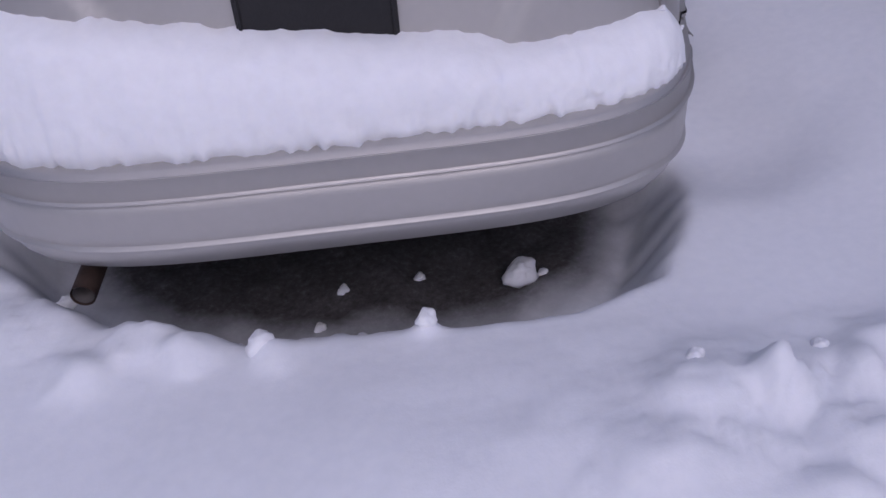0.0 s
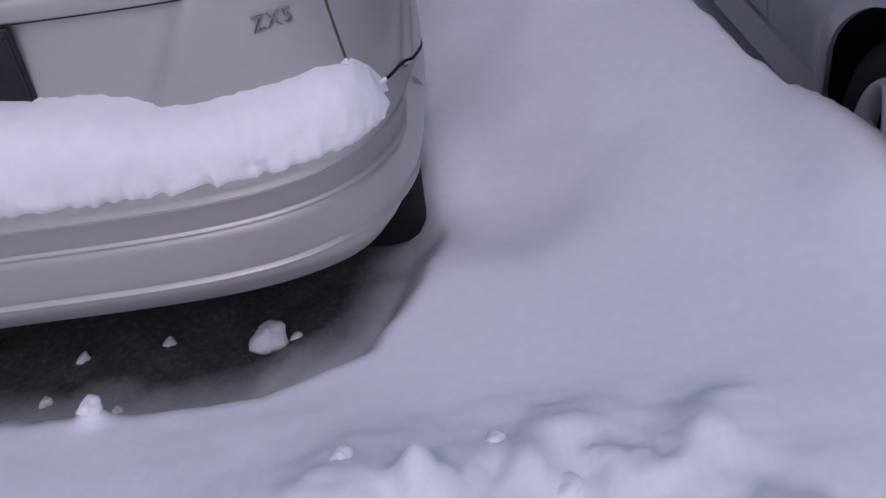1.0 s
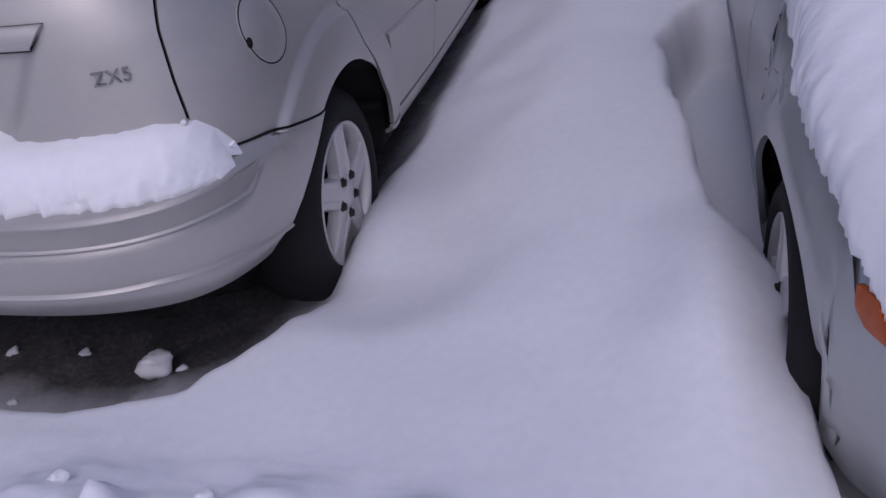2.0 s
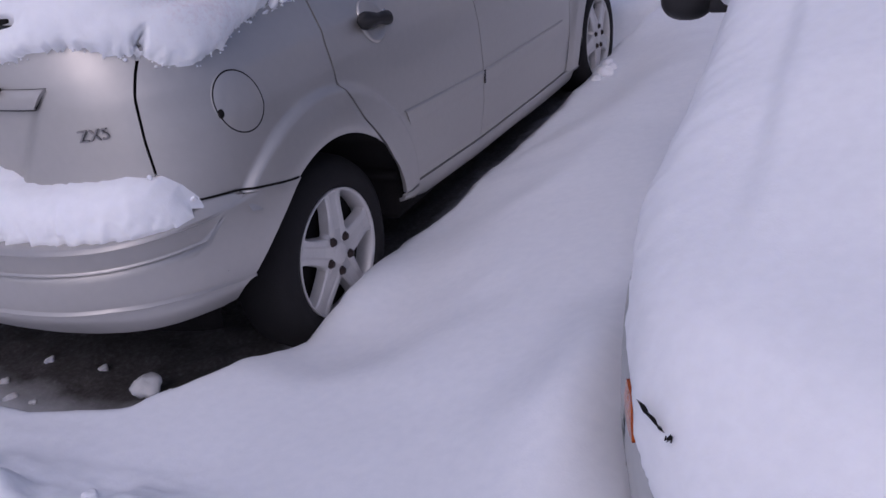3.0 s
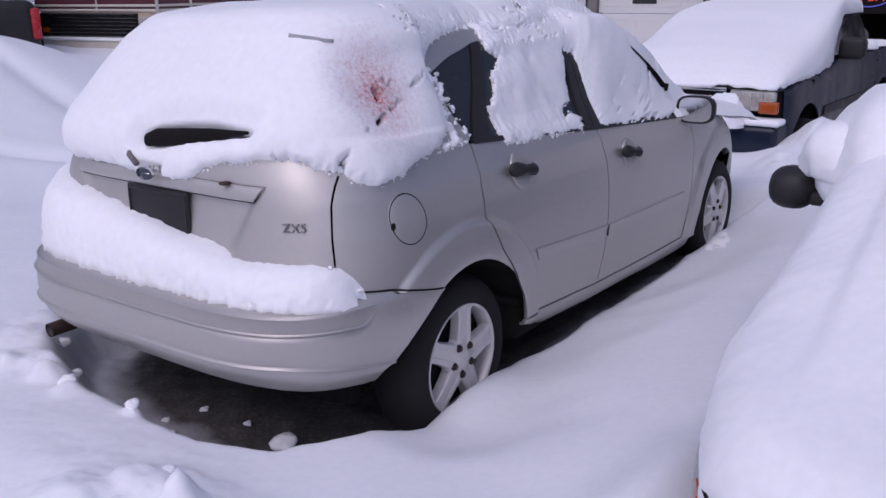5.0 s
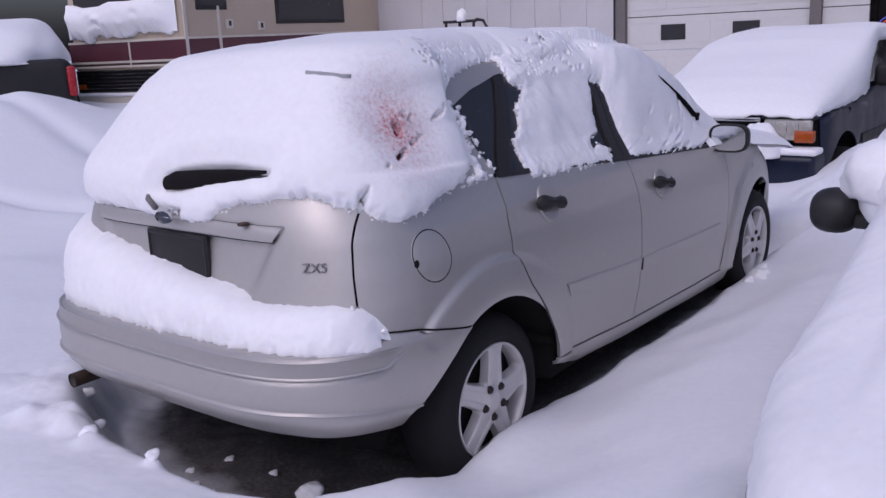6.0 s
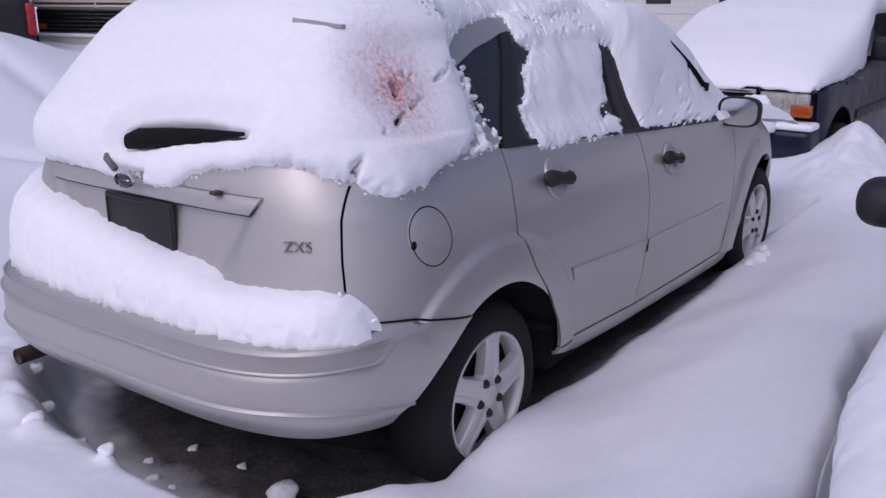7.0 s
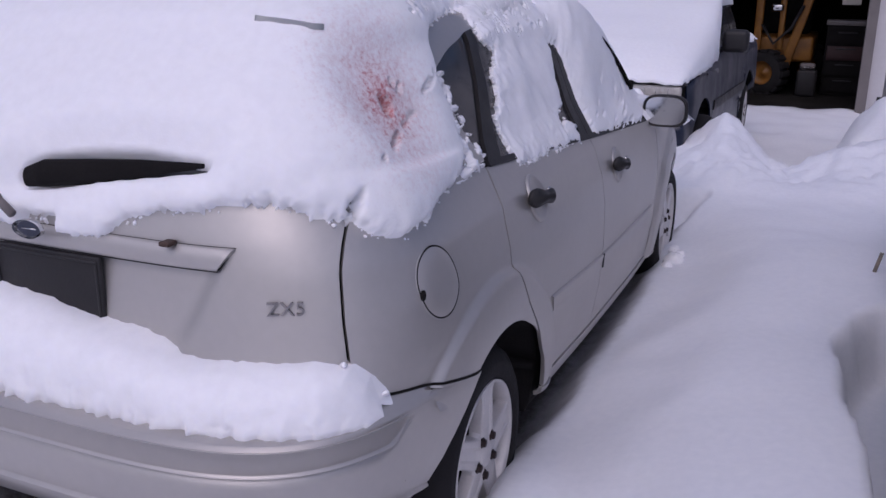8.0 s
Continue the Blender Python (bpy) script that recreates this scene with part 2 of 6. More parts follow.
class Shell:
    """A car's outer skin: a rounded outline at each height, from tables of half width, rear and front. y runs from the tail to the nose."""

    def __init__(self, w, yr, yf, yc, nr, nf, front=3.0, taper=0.0):
        self.w, self.yr, self.yf, self.yc, self.nr, self.nf, self.front, self.taper, self.kept = w, yr, yf, yc, nr, nf, front, taper, {}

    def sizes(self, z):
        w, yr, yf = (np.interp(z, *t) for t in (self.w, self.yr, self.yf))
        return w, yr, yf, np.maximum(self.yc + .1, np.minimum(self.front, yf - .7))

    def outline(self, z):
        key = round(float(z), 4)
        if key not in self.kept:
            w, yr, yf, y2 = self.sizes(key)
            a = np.linspace(0, 1, 90) ** 1.6 * math.pi / 2
            x1, y1 = w * np.sin(a) ** (2 / self.nr), self.yc - (self.yc - yr) * np.maximum(np.cos(a), 0) ** (2 / self.nr)
            b = (1 - np.linspace(1, 0, 60) ** 1.6) * math.pi / 2
            xm, ym = np.full(30, w), np.linspace(self.yc, y2, 32)[1:-1]
            x2, y2_ = w * np.maximum(np.cos(b), 0) ** (2 / self.nf), y2 + (yf - y2) * np.sin(b) ** (2 / self.nf)
            x, y = np.r_[x1, xm, x2], np.r_[y1, ym, y2_]
            x = x * (1 - self.taper * smooth(2.4, 4.2, y))
            self.kept[key] = x, y, np.r_[0, np.cumsum(np.hypot(np.diff(x), np.diff(y)))]
        return self.kept[key]

    def s_of(self, z, spec):
        x, y, s = self.outline(z)
        if spec[0] == "x":
            return float(np.interp(spec[1], x[:90], s[:90]))
        if spec[0] == "f":
            return float(np.interp(-spec[1], -x[120:], s[120:]))
        return float(np.interp(spec[1], y, s))

    def at(self, z, s):
        x, y, t = self.outline(z)
        return float(np.interp(s, t, x)), float(np.interp(s, t, y))

    def side(self, y, z, off=0.0):
        """The place on the right flank at y, z, moved out by off."""
        def p(yy, zz):
            xs, ys, _ = self.outline(zz)
            return np.array([np.interp(yy, ys, xs), yy, zz])
        n = np.cross(p(y + .01, z) - p(y - .01, z), p(y, z + .01) - p(y, z - .01))
        return p(y, z) + off * n / np.linalg.norm(n)

    def back(self, x, z, off=0.0):
        """The place on the tail at x, z, moved out by off."""
        def p(xx, zz):
            xs, ys, _ = self.outline(zz)
            return np.array([xx, np.interp(abs(xx), xs[:90], ys[:90]), zz])
        n = np.cross(p(x + .01, z) - p(x - .01, z), p(x, z + .01) - p(x, z - .01))
        return p(x, z) + off * n / np.linalg.norm(n)

    def inside(self, x, y, z):
        w, yr, yf, y2 = self.sizes(z)
        rear = (np.abs(x) / w) ** self.nr + np.maximum(0, (self.yc - y) / (self.yc - yr)) ** self.nr < 1
        fore = (np.abs(x) / w) ** self.nf + np.maximum(0, (y - y2) / (yf - y2)) ** self.nf < 1
        return np.where(y < self.yc, rear, np.where(y < y2, np.abs(x) < w, fore)) & (z < self.w[0][-1])

    def patch(self, cols, rows, a, b, sub=1, off=0.0, skirt=0.014, mirror=False, shape=None, both=False):
        """A panel between the lines a and b (each a function of z that gives a place on the outline) and rows of height (numbers or functions of y)."""
        fs = [(lambda y, v=r: v) if not callable(r) else r for r in rows]
        lines = []
        for i in range(len(fs) - 1):
            for k in range(sub):
                lines.append((fs[i], fs[i + 1], k / sub))
        lines.append((fs[-1], fs[-1], 0.0))
        G = np.zeros((len(lines), cols, 3))
        for i, (f, g, k) in enumerate(lines):
            for j in range(cols):
                t, y = j / (cols - 1), 1.0
                for _ in range(5):
                    z = (1 - k) * f(y) + k * g(y)
                    if both:
                        s = self.s_of(z, a(z))
                        s = -s + 2 * s * t
                        x, y = self.at(z, abs(s))
                        x = x if s > 0 else -x
                    else:
                        sa, sb = self.s_of(z, a(z)), self.s_of(z, b(z))
                        x, y = self.at(z, sa + (sb - sa) * t)
                G[i, j] = x, y, z
        return panel(G, off, skirt, mirror, shape)


def panel(G, off=0.0, skirt=0.014, mirror=False, shape=None):
    """A sheet from a grid of places, with turned-in edges of the depth skirt."""
    def normals(g):
        n = np.cross(np.gradient(g, axis=1), np.gradient(g, axis=0))
        n /= np.linalg.norm(n, axis=2, keepdims=True) + 1e-12
        mid = n[g.shape[0] // 2, g.shape[1] // 2]
        p = g[g.shape[0] // 2, g.shape[1] // 2] - (0, 2.0, .5)
        return n if mid @ p > 0 else -n
    N = normals(G)
    if off:
        G = G + N * off
    if shape is not None:
        G = G + N * shape(G)[..., None]
        N = normals(G)
    if mirror:
        G, N = G * (-1, 1, 1), N * (-1, 1, 1)
    bm = grid_mesh(G)
    R, C = G.shape[:2]
    ring = [(0, j) for j in range(C)] + [(i, C - 1) for i in range(1, R)] + [(R - 1, j) for j in range(C - 2, -1, -1)] + [(i, 0) for i in range(R - 2, 0, -1)]
    if skirt:
        o = [bm.verts.new(G[r]) for r in ring]
        q = [bm.verts.new(G[r] - N[r] * skirt) for r in ring]
        for i in range(len(ring)):
            j = (i + 1) % len(ring)
            if (o[i].co - o[j].co).length > 1e-6:
                bm.faces.new((o[i], o[j], q[j], q[i]))
    bmesh.ops.recalc_face_normals(bm, faces=bm.faces[:])
    return bm


# ---- the silver hatchback ----
HUB_R, HUB_F, HUB_Z, ARCH = 0.80, 3.415, 0.305, 0.368
T_W = ([.2, .3, .45, .6, .75, .85, .95, 1.03, 1.10, 1.25, 1.36, 1.42, 1.455], [.79, .81, .83, .835, .83, .815, .785, .735, .69, .625, .565, .50, .38])
T_YR = ([.2, .4, .6, .66, .70, .80, .94, 1.0, 1.08, 1.13, 1.25, 1.36, 1.42, 1.455], [.2, .16, .13, .135, .15, .165, .185, .195, .22, .25, .36, .46, .53, .8])
T_YF = ([.2, .45, .65, .75, .82, .88, .93, .97, 1.0, 1.2, 1.36, 1.42, 1.455], [4.15, 4.27, 4.26, 4.2, 4.05, 3.75, 3.45, 3.2, 3.1, 2.65, 2.3, 2.1, 1.8])
BODY = Shell(T_W, T_YR, T_YF, 1.0, 4.5, 3.0, 3.0, 0.05)
BUMPER = Shell(T_W, ([.33, .40, .44, .488, .55, .60, .63, .642, .648, .656, .668, .70], [.14, .055, .020, .0, .001, .006, .012, .018, .04, .09, .14, .16]), T_YF, 1.0, 4.5, 3.0)
INNER = Shell((T_W[0], [w - .018 for w in T_W[1]]), (T_YR[0], [y + .02 if z > .5 else .34 for z, y in zip(*T_YR)]), (T_YF[0], [y - .02 for y in T_YF[1]]), 1.0, 4.5, 3.0, 3.0, 0.05)


def tab(xs, ys):
    return lambda v: float(np.interp(v, xs, ys))


tail_seam = tab([.66, .76, 1.04, 1.25, 1.4], [.712, .703, .656, .56, .50])
door_seam = tab([.36, .40, .46, .56, .68, .80, .92, 1.04], [1.176, 1.165, 1.138, 1.075, .975, .915, .93, .965])
mid_seam = tab([.28, .43, .57, .70, .83, .97], [1.845, 1.87, 1.885, 1.89, 1.89, 1.875])
fore_seam = tab([.26, .45, .64, .78, .95], [2.90, 2.915, 2.93, 2.93, 2.90])
door_foot = tab([1.16, 1.83, 2.96], [.352, .305, .265])
belt = tab([.90, .96, 1.42, 1.91, 2.58, 2.95], [1.05, 1.045, 1.015, .98, .938, .91])
win_top = tab([.85, .93, 1.04, 1.21, 1.5, 1.9, 2.15, 2.3, 2.5, 2.7], [1.27, 1.30, 1.335, 1.37, 1.395, 1.395, 1.38, 1.35, 1.22, 1.02])
frame_line = tab([1.02, 1.07, 1.37], [.95, 1.0, 1.21])
bump_top = tab([0, .15, .29, .42, .59, .7], [.668, .668, .685, .67, .635, .62])


def arch_z(y, hub, floor):
    d = ARCH ** 2 - (y - hub) ** 2
    return HUB_Z + math.sqrt(d) if d > 0 else floor


def flare(G):
    """The swell round both wheel openings."""
    out = np.zeros(G.shape[:2])
    for hub in (HUB_R, HUB_F):
        r = np.hypot(G[..., 1] - hub, G[..., 2] - HUB_Z)
        out += .026 * (1 - smooth(.488, .512, r)) * np.where(G[..., 2] > .25, 1, 0) * (.70 + .30 * smooth(.50, .40, r)) - .006 * (1 - smooth(.366, .385, r))
    return out


def quarter_foot(y):
    if y < HUB_R - ARCH * .93:
        return bump_top(y) - .006
    return max(arch_z(y, HUB_R, .285), .285) if y > HUB_R else max(arch_z(y, HUB_R, .38), bump_top(y) - .006)


def fender_foot(y):
    return max(arch_z(y, HUB_F, .26), .26)


car = thing("hatchback", (0, 2.1, 0), "silver five-door hatchback parked in deep snow", "car")
# dark inner structure with wheel wells
zs = np.r_[np.linspace(.24, .70, 24), np.linspace(.72, 1.45, 34)]
rows_in = []
for z in zs:
    x, y, s = INNER.outline(z)
    t = np.linspace(0, s[-1], 150)
    xx, yy = np.interp(t, s, x), np.interp(t, s, y)
    for hub in (HUB_R, HUB_F):
        r = np.hypot(yy - hub, z - HUB_Z)
        xx = np.where((r < ARCH + .012) & (xx > .5), np.minimum(xx, .56), xx)
    rows_in.append(np.c_[np.r_[xx, -xx[-2:0:-1]], np.r_[yy, yy[-2:0:-1]], np.full(298, z)])
bm = grid_mesh(np.array(rows_in), True)
bm.verts.ensure_lookup_table()
bm.faces.new([bm.verts[i] for i in range(298)])
bm.faces.new([bm.verts[len(rows_in) * 298 - 298 + i] for i in range(298)])
bmesh.ops.recalc_face_normals(bm, faces=bm.faces[:])
part("underbody", bm, M_DARK, car, "dark underbody and wheel wells")

# rear bumper with three ribs
low = tab([0, .1, .33, .5], [.402, .395, .355, .352])
rib1 = tab([0, .08, .19, .43, .5], [.488, .488, .473, .432, .425])
top3 = lambda y: min(.642, bump_top(y) - .014)
rib2 = lambda y: min(.594, bump_top(y) - .038) + (top3(y) - .010 - min(.594, bump_top(y) - .038)) * float(smooth(.285, .335, y))
mixf = lambda f, g, k: (lambda y: (1 - k) * f(y) + k * g(y))
plus = lambda f, d: (lambda y: f(y) + d)
STEP = [(-.009, .0), (-.006, -.0045), (-.003, .004), (.0, .0085), (.0028, .0075), (.0065, -.001), (.010, .0)]
b_rows = [plus(low, -.02), low, plus(low, .012), mixf(low, rib1, .5)]
b_off, b_kind = [-.03, -.004, 0, 0], [0, 0, 0, 0]
for line, after, k in ((rib1, rib2, 1), (rib2, top3, 2), (top3, None, 3)):
    for d, o in STEP:
        b_rows.append(plus(line, d * (.45 if k == 2 else .35 if k == 3 else 1) if d < 0 else d * (.6 if k > 1 else 1)))
        b_off.append(o * (1 if k < 3 else -.8))
        b_kind.append(k)
    if k == 1:
        for u in (.25, .5, .75):
            b_rows.append(mixf(plus(line, .009), plus(after, -.0036), u))
            b_off.append(0)
            b_kind.append(0)
b_rows += [mixf(plus(top3, .0054), bump_top, .5), bump_top]
b_off, b_kind = np.array(b_off + [0, 0]), np.array(b_kind + [0, 0])


def ribs(G):
    """The two upper ribs end in a hook at the corner; the lowest one runs on to the wheel."""
    k = np.where(b_kind[:, None] > 1, 1 - smooth(.325, .345, G[..., 1]), 1.0)
    return b_off[:, None] * k + .024 * (1 - smooth(.36, .56, np.hypot(G[..., 1] - HUB_R, G[..., 2] - HUB_Z))) * smooth(.36, .60, G[..., 2]) - .03 * smooth(.47, .35, G[..., 2]) * smooth(.12, .40, G[..., 1])


part("rear_bumper", BUMPER.patch(201, b_rows, lambda z: ("y", HUB_R - math.sqrt(max(ARCH ** 2 - (z - HUB_Z) ** 2, .002)) - .06 * float(smooth(.58, .36, z))), None, both=True, skirt=.05, shape=ribs), M_SILVER, car, "ribbed silver rear bumper")


def recess(G):
    sd = poly_sd(G[..., 0], G[..., 2], [(-.46, .975), (.46, .975), (.33, .72), (-.33, .72)])
    return -.016 * smooth(-.012, .02, sd)


gate = part("tailgate", BODY.patch(91, [.672] + list(np.linspace(.69, 1.415, 38)), lambda z: ("x", tail_seam(z) - .0025), None, both=True, shape=recess), M_SILVER, car, "silver tailgate")
part("rear_window", BODY.patch(41, list(np.linspace(1.085, 1.38, 14)), lambda z: ("x", tail_seam(z) - .06), None, both=True, off=.004, skirt=.006), M_GLASS, gate, "dark rear window")
bar_z, bar_o = [.948, .950, .955, .975, .992, .996, .997], [.0, .010, .014, .017, .014, .008, .0]
G = np.array([[BODY.back((.445 + .035 * (z - .948) / .05) * u, z, o - .004) for u in np.linspace(-1, 1, 49)] for z, o in zip(bar_z, bar_o)])
part("handle_bar", panel(G, 0, .012), M_SILVER, gate, "silver trim bar above the plate")
# black strip in place of the thin shadow round the trim bar
part("bar_shadow", panel(np.array([[BODY.back((.4462 + .035 * (z - .948) / .05) * u, z, .0012) for u in np.linspace(-1, 1, 49)] for z in (.9462, .97, .9975)]), 0, .002), M_TRIM, gate)
part("number_plate", block((-.155, .176, .775), (.155, .190, .945), .004), M_TRIM, gate, "blank black plate holder")
part("plate_rim", join(*[block(a, b, .002) for a, b in (((-.150, .172, .93), (.150, .178, .938)), ((-.150, .172, .78), (-.143, .178, .93)), ((.143, .172, .78), (.150, .178, .93)))]), M_TRIM, gate)
bm = spin([(0, .0001), (.004, .036), (.0, .0405), (-.012, .041)], 40)
bm.transform(Matrix.Translation((0, .149, 1.000)) @ Matrix.Rotation(radians(-90), 4, "Z") @ Matrix.Diagonal((-1, 1, .5, 1)))
emblem = part("emblem", bm, M_CHROME, gate, "oval chrome emblem")
bm = spin([(0.0, .0001), (.0, .033)], 40)
bm.transform(Matrix.Translation((0, .1445, 1.000)) @ Matrix.Rotation(radians(-90), 4, "Z") @ Matrix.Diagonal((-1, 1, .5, 1)))
part("emblem_field", bm, paint("dull_blue", (.03, .035, .06), .4, 0, .3, 60), emblem)
bm = block((-.02, .1425, .9985), (.022, .1445, 1.0015))
part("emblem_stroke", bm, M_CHROME, emblem)
part("bulb_cover", block((.33, .165, .996), (.355, .195, 1.006), .003), M_RUST, gate, "rusty lamp clip")


def lettering(text, size, at, turn, material, parent, name, depth=.003):
    cu = bpy.data.curves.new(name, "FONT")
    cu.body, cu.size, cu.extrude, cu.space_character = text, size, depth, 1.1
    tmp = new("tmp", cu)
    bpy.context.view_layer.update()
    me = bpy.data.meshes.new_from_object(tmp.evaluated_get(bpy.context.evaluated_depsgraph_get()))
    bpy.data.objects.remove(tmp)
    me.transform(Matrix.Translation(at) @ turn)
    me.materials.clear()
    me.materials.append(material)
    ob = new(name, me)
    ob.parent = parent
    ob.matrix_parent_inverse = parent.matrix_world.inverted()
    return ob


p0, p1 = BODY.back(.553, .868, .004), BODY.back(.632, .868, .004)
turn = Matrix.Rotation(math.atan2(p1[1] - p0[1], p1[0] - p0[0]), 4, "Z") @ Matrix.Rotation(radians(88), 4, "X") @ Matrix.Rotation(radians(2), 4, "Z")
tagged(lettering("ZX5", .040, p0, turn, paint("badge_grey", (.26, .25, .25), .35, .6, .2, 40), gate, "model_badge", .0035), "grey raised model letters")

# wiper and washer on the tailgate
g = [BODY.back(x, z, .036) for x, z in ((-.036, 1.084), (.012, 1.093), (.13, 1.106), (.26, 1.121), (.395, 1.131))]
ring = [(.022, g[0]), (.030, g[1]), (.027, g[2]), (.019, g[3]), (.005, g[4])]
bm = grid_mesh(np.array([[p + r * np.array([0, .6 * math.cos(a), math.sin(a)]) for a in np.linspace(0, 2 * math.pi, 13)] for r, p in ring]))
bmesh.ops.holes_fill(bm, edges=[e for e in bm.edges if e.is_boundary])
wiper = part("wiper_blade", bm, M_DARK, gate, "black rear wiper")
part("wiper_arm", tube([BODY.back(-.12, 1.065, .03), BODY.back(-.09, 1.035, .055), BODY.back(-.05, 1.01, .05)], .010), M_STEEL, wiper)

for side, flip in (("right", False), ("left", True)):
    sx = -1 if flip else 1
    q = part("rear_quarter_panel", BODY.patch(110, [quarter_foot] + [mixf(quarter_foot, lambda y: 1.055, k) for k in np.linspace(.02, 1, 44)], lambda z: ("x", tail_seam(z) + .0025), lambda z: ("y", door_seam(z) - .004), shape=flare, mirror=flip), M_SILVER, car)
    part("rear_pillar", BODY.patch(26, list(np.linspace(1.058, 1.41, 22)), lambda z: ("x", tail_seam(z) + .0025), lambda z: ("y", np.interp(z, [1.05, 1.07, 1.15, 1.24, 1.30, 1.41], [.97, .985, .93, .91, .90, 1.0])), mirror=flip), M_SILVER, car)
    lamp = part("tail_lamp", BODY.patch(16, list(np.linspace(1.08, 1.385, 20)), lambda z: ("y", np.interp(z, [1.0, 1.2, 1.39], [.40, .43, .62])), lambda z: ("y", np.interp(z, [1.0, 1.2, 1.39], [.56, .72, .84])), off=.006, skirt=.008, mirror=flip), M_LENS_R, car, "red tail lamp under thin snow")
    part("gasket", panel(np.array([[BODY.side(y, 1.138 + (y - .501) * .472 + d, .009) for y in np.linspace(.49, .80, 30)] for d in (-.004, .004)]), 0, .004, flip), M_TRIM, lamp)
    part("roof_rail", BODY.patch(70, [win_top] + [mixf(win_top, lambda y: 1.455, k) for k in (.15, .3, .45, .6, .8, 1)], lambda z: ("y", .86), lambda z: ("y", 2.5), mirror=flip, skirt=.01), M_SILVER, car)
    rd = part("rear_door", BODY.patch(84, [door_foot] + [mixf(door_foot, belt, k) for k in np.linspace(.02, 1, 52)], lambda z: ("y", door_seam(z) + .004), lambda z: ("y", mid_seam(z) - .003), shape=flare, mirror=flip), M_SILVER, car)
    fd = part("front_door", BODY.patch(46, [door_foot] + [mixf(door_foot, belt, k) for k in np.linspace(.03, 1, 30)], lambda z: ("y", mid_seam(z) + .003), lambda z: ("y", fore_seam(z) - .003), shape=flare, mirror=flip), M_SILVER, car)
    part("rocker", BODY.patch(40, [lambda y, k=k: door_foot(y) - .006 - k * (.028 + .055 * float(smooth(1.16, 1.42, y))) for k in (1, .9, .7, .45, .2, .05, 0)], lambda z: ("y", 1.170), lambda z: ("y", 3.04), mirror=flip, skirt=.012, shape=lambda G: flare(G) + .004 - .022 * np.array([1, .72, .38, .12, 0, 0, 0])[:, None] ** 1.2), M_SILVER, car)
    part("fender", BODY.patch(70, [fender_foot] + [mixf(fender_foot, tab([2.9, 3.4, 3.75, 4.1], [.93, .90, .86, .79]), k) for k in np.linspace(.03, 1, 26)], lambda z: ("y", fore_seam(z) + .003), lambda z: ("y", 4.18), shape=flare, mirror=flip), M_SILVER, car)
    # glass and frames
    quarter_rear = lambda z: ("y", np.interp(z, [1.06, 1.07, 1.15, 1.24, 1.30, 1.4], [.98, .985, .93, .91, .90, 1.0]) + .003)
    part("quarter_window", BODY.patch(22, [plus(belt, .012)] + [mixf(plus(belt, .012), win_top, k) for k in np.linspace(.1, 1, 14)], quarter_rear, lambda z: ("y", frame_line(z)), off=-.004, mirror=flip), M_GLASS, car)
    fr = part("window_frame", BODY.patch(8, [plus(belt, .004)] + [mixf(plus(belt, .004), win_top, k) for k in np.linspace(.1, 1, 14)], lambda z: ("y", frame_line(z) + .006), lambda z: ("y", frame_line(z) + np.interp(z, [1.03, 1.3], [.10, .065])), off=.004, mirror=flip), M_TRIM, rd)
    part("window_pane", BODY.patch(30, [plus(belt, .012)] + [mixf(plus(belt, .012), win_top, k) for k in np.linspace(.1, 1, 14)], lambda z: ("y", frame_line(z) + .06), lambda z: ("y", np.interp(z, [.99, 1.28], [1.80, 1.855])), off=-.006, mirror=flip), M_GLASS, rd)
    part("window_frame", BODY.patch(6, [plus(belt, .003)] + [mixf(plus(belt, .003), win_top, k) for k in np.linspace(.1, 1, 14)], lambda z: ("y", np.interp(z, [.99, 1.28], [1.79, 1.85])), lambda z: ("y", np.interp(z, [.99, 1.28], [1.862, 1.898])), off=.004, mirror=flip), M_TRIM, rd)
    part("window_frame", BODY.patch(6, [plus(belt, .003)] + [mixf(plus(belt, .003), win_top, k) for k in np.linspace(.1, 1, 14)], lambda z: ("y", np.interp(z, [.99, 1.28], [1.868, 1.904])), lambda z: ("y", np.interp(z, [.99, 1.28], [1.925, 1.945])), off=.004, mirror=flip), M_TRIM, fd)
    part("window_pane", BODY.patch(30, [plus(belt, .012)] + [mixf(plus(belt, .012), win_top, k) for k in np.linspace(.1, 1, 14)], lambda z: ("y", np.interp(z, [.99, 1.28], [1.93, 1.95])), lambda z: ("y", np.interp(z, [.94, 1.2, 1.36], [2.72, 2.5, 2.26])), off=-.006, mirror=flip), M_GLASS, fd)
    part("window_seal", BODY.patch(40, [plus(belt, -.002), plus(belt, .006), plus(belt, .014)], lambda z: ("y", .985), lambda z: ("y", 2.72), off=.006, mirror=flip), M_TRIM, rd)
    part("front_pillar", BODY.patch(8, list(np.linspace(.95, 1.37, 16)), lambda z: ("y", np.interp(z, [.94, 1.2, 1.36], [2.73, 2.51, 2.27])), lambda z: ("y", np.interp(z, [.94, 1.2, 1.36], [2.82, 2.58, 2.33])), mirror=flip), M_TRIM, car)
    strip = [(.640, 2.45, 1.290), (.648, 2.50, 1.262), (.664, 2.62, 1.197), (.680, 2.71, 1.135), (.692, 2.79, 1.07)]
    G = np.array([[(sx * (x + .012 * c), y + .004 * c, z + w * (1 - .35 * k) * s_) for c, s_ in ((0, -1), (1, -.7), (1, .7), (0, 1))] for k, ((x, y, z), w) in enumerate(zip(strip, (.004, .010, .011, .012, .013)))])
    part("pillar_trim", panel(G, 0, .02), M_DARK, fd, "black windscreen pillar trim")
    # body side mouldings, one a door
    strip = tab([1.25, 1.87, 2.79], [.610, .565, .540])
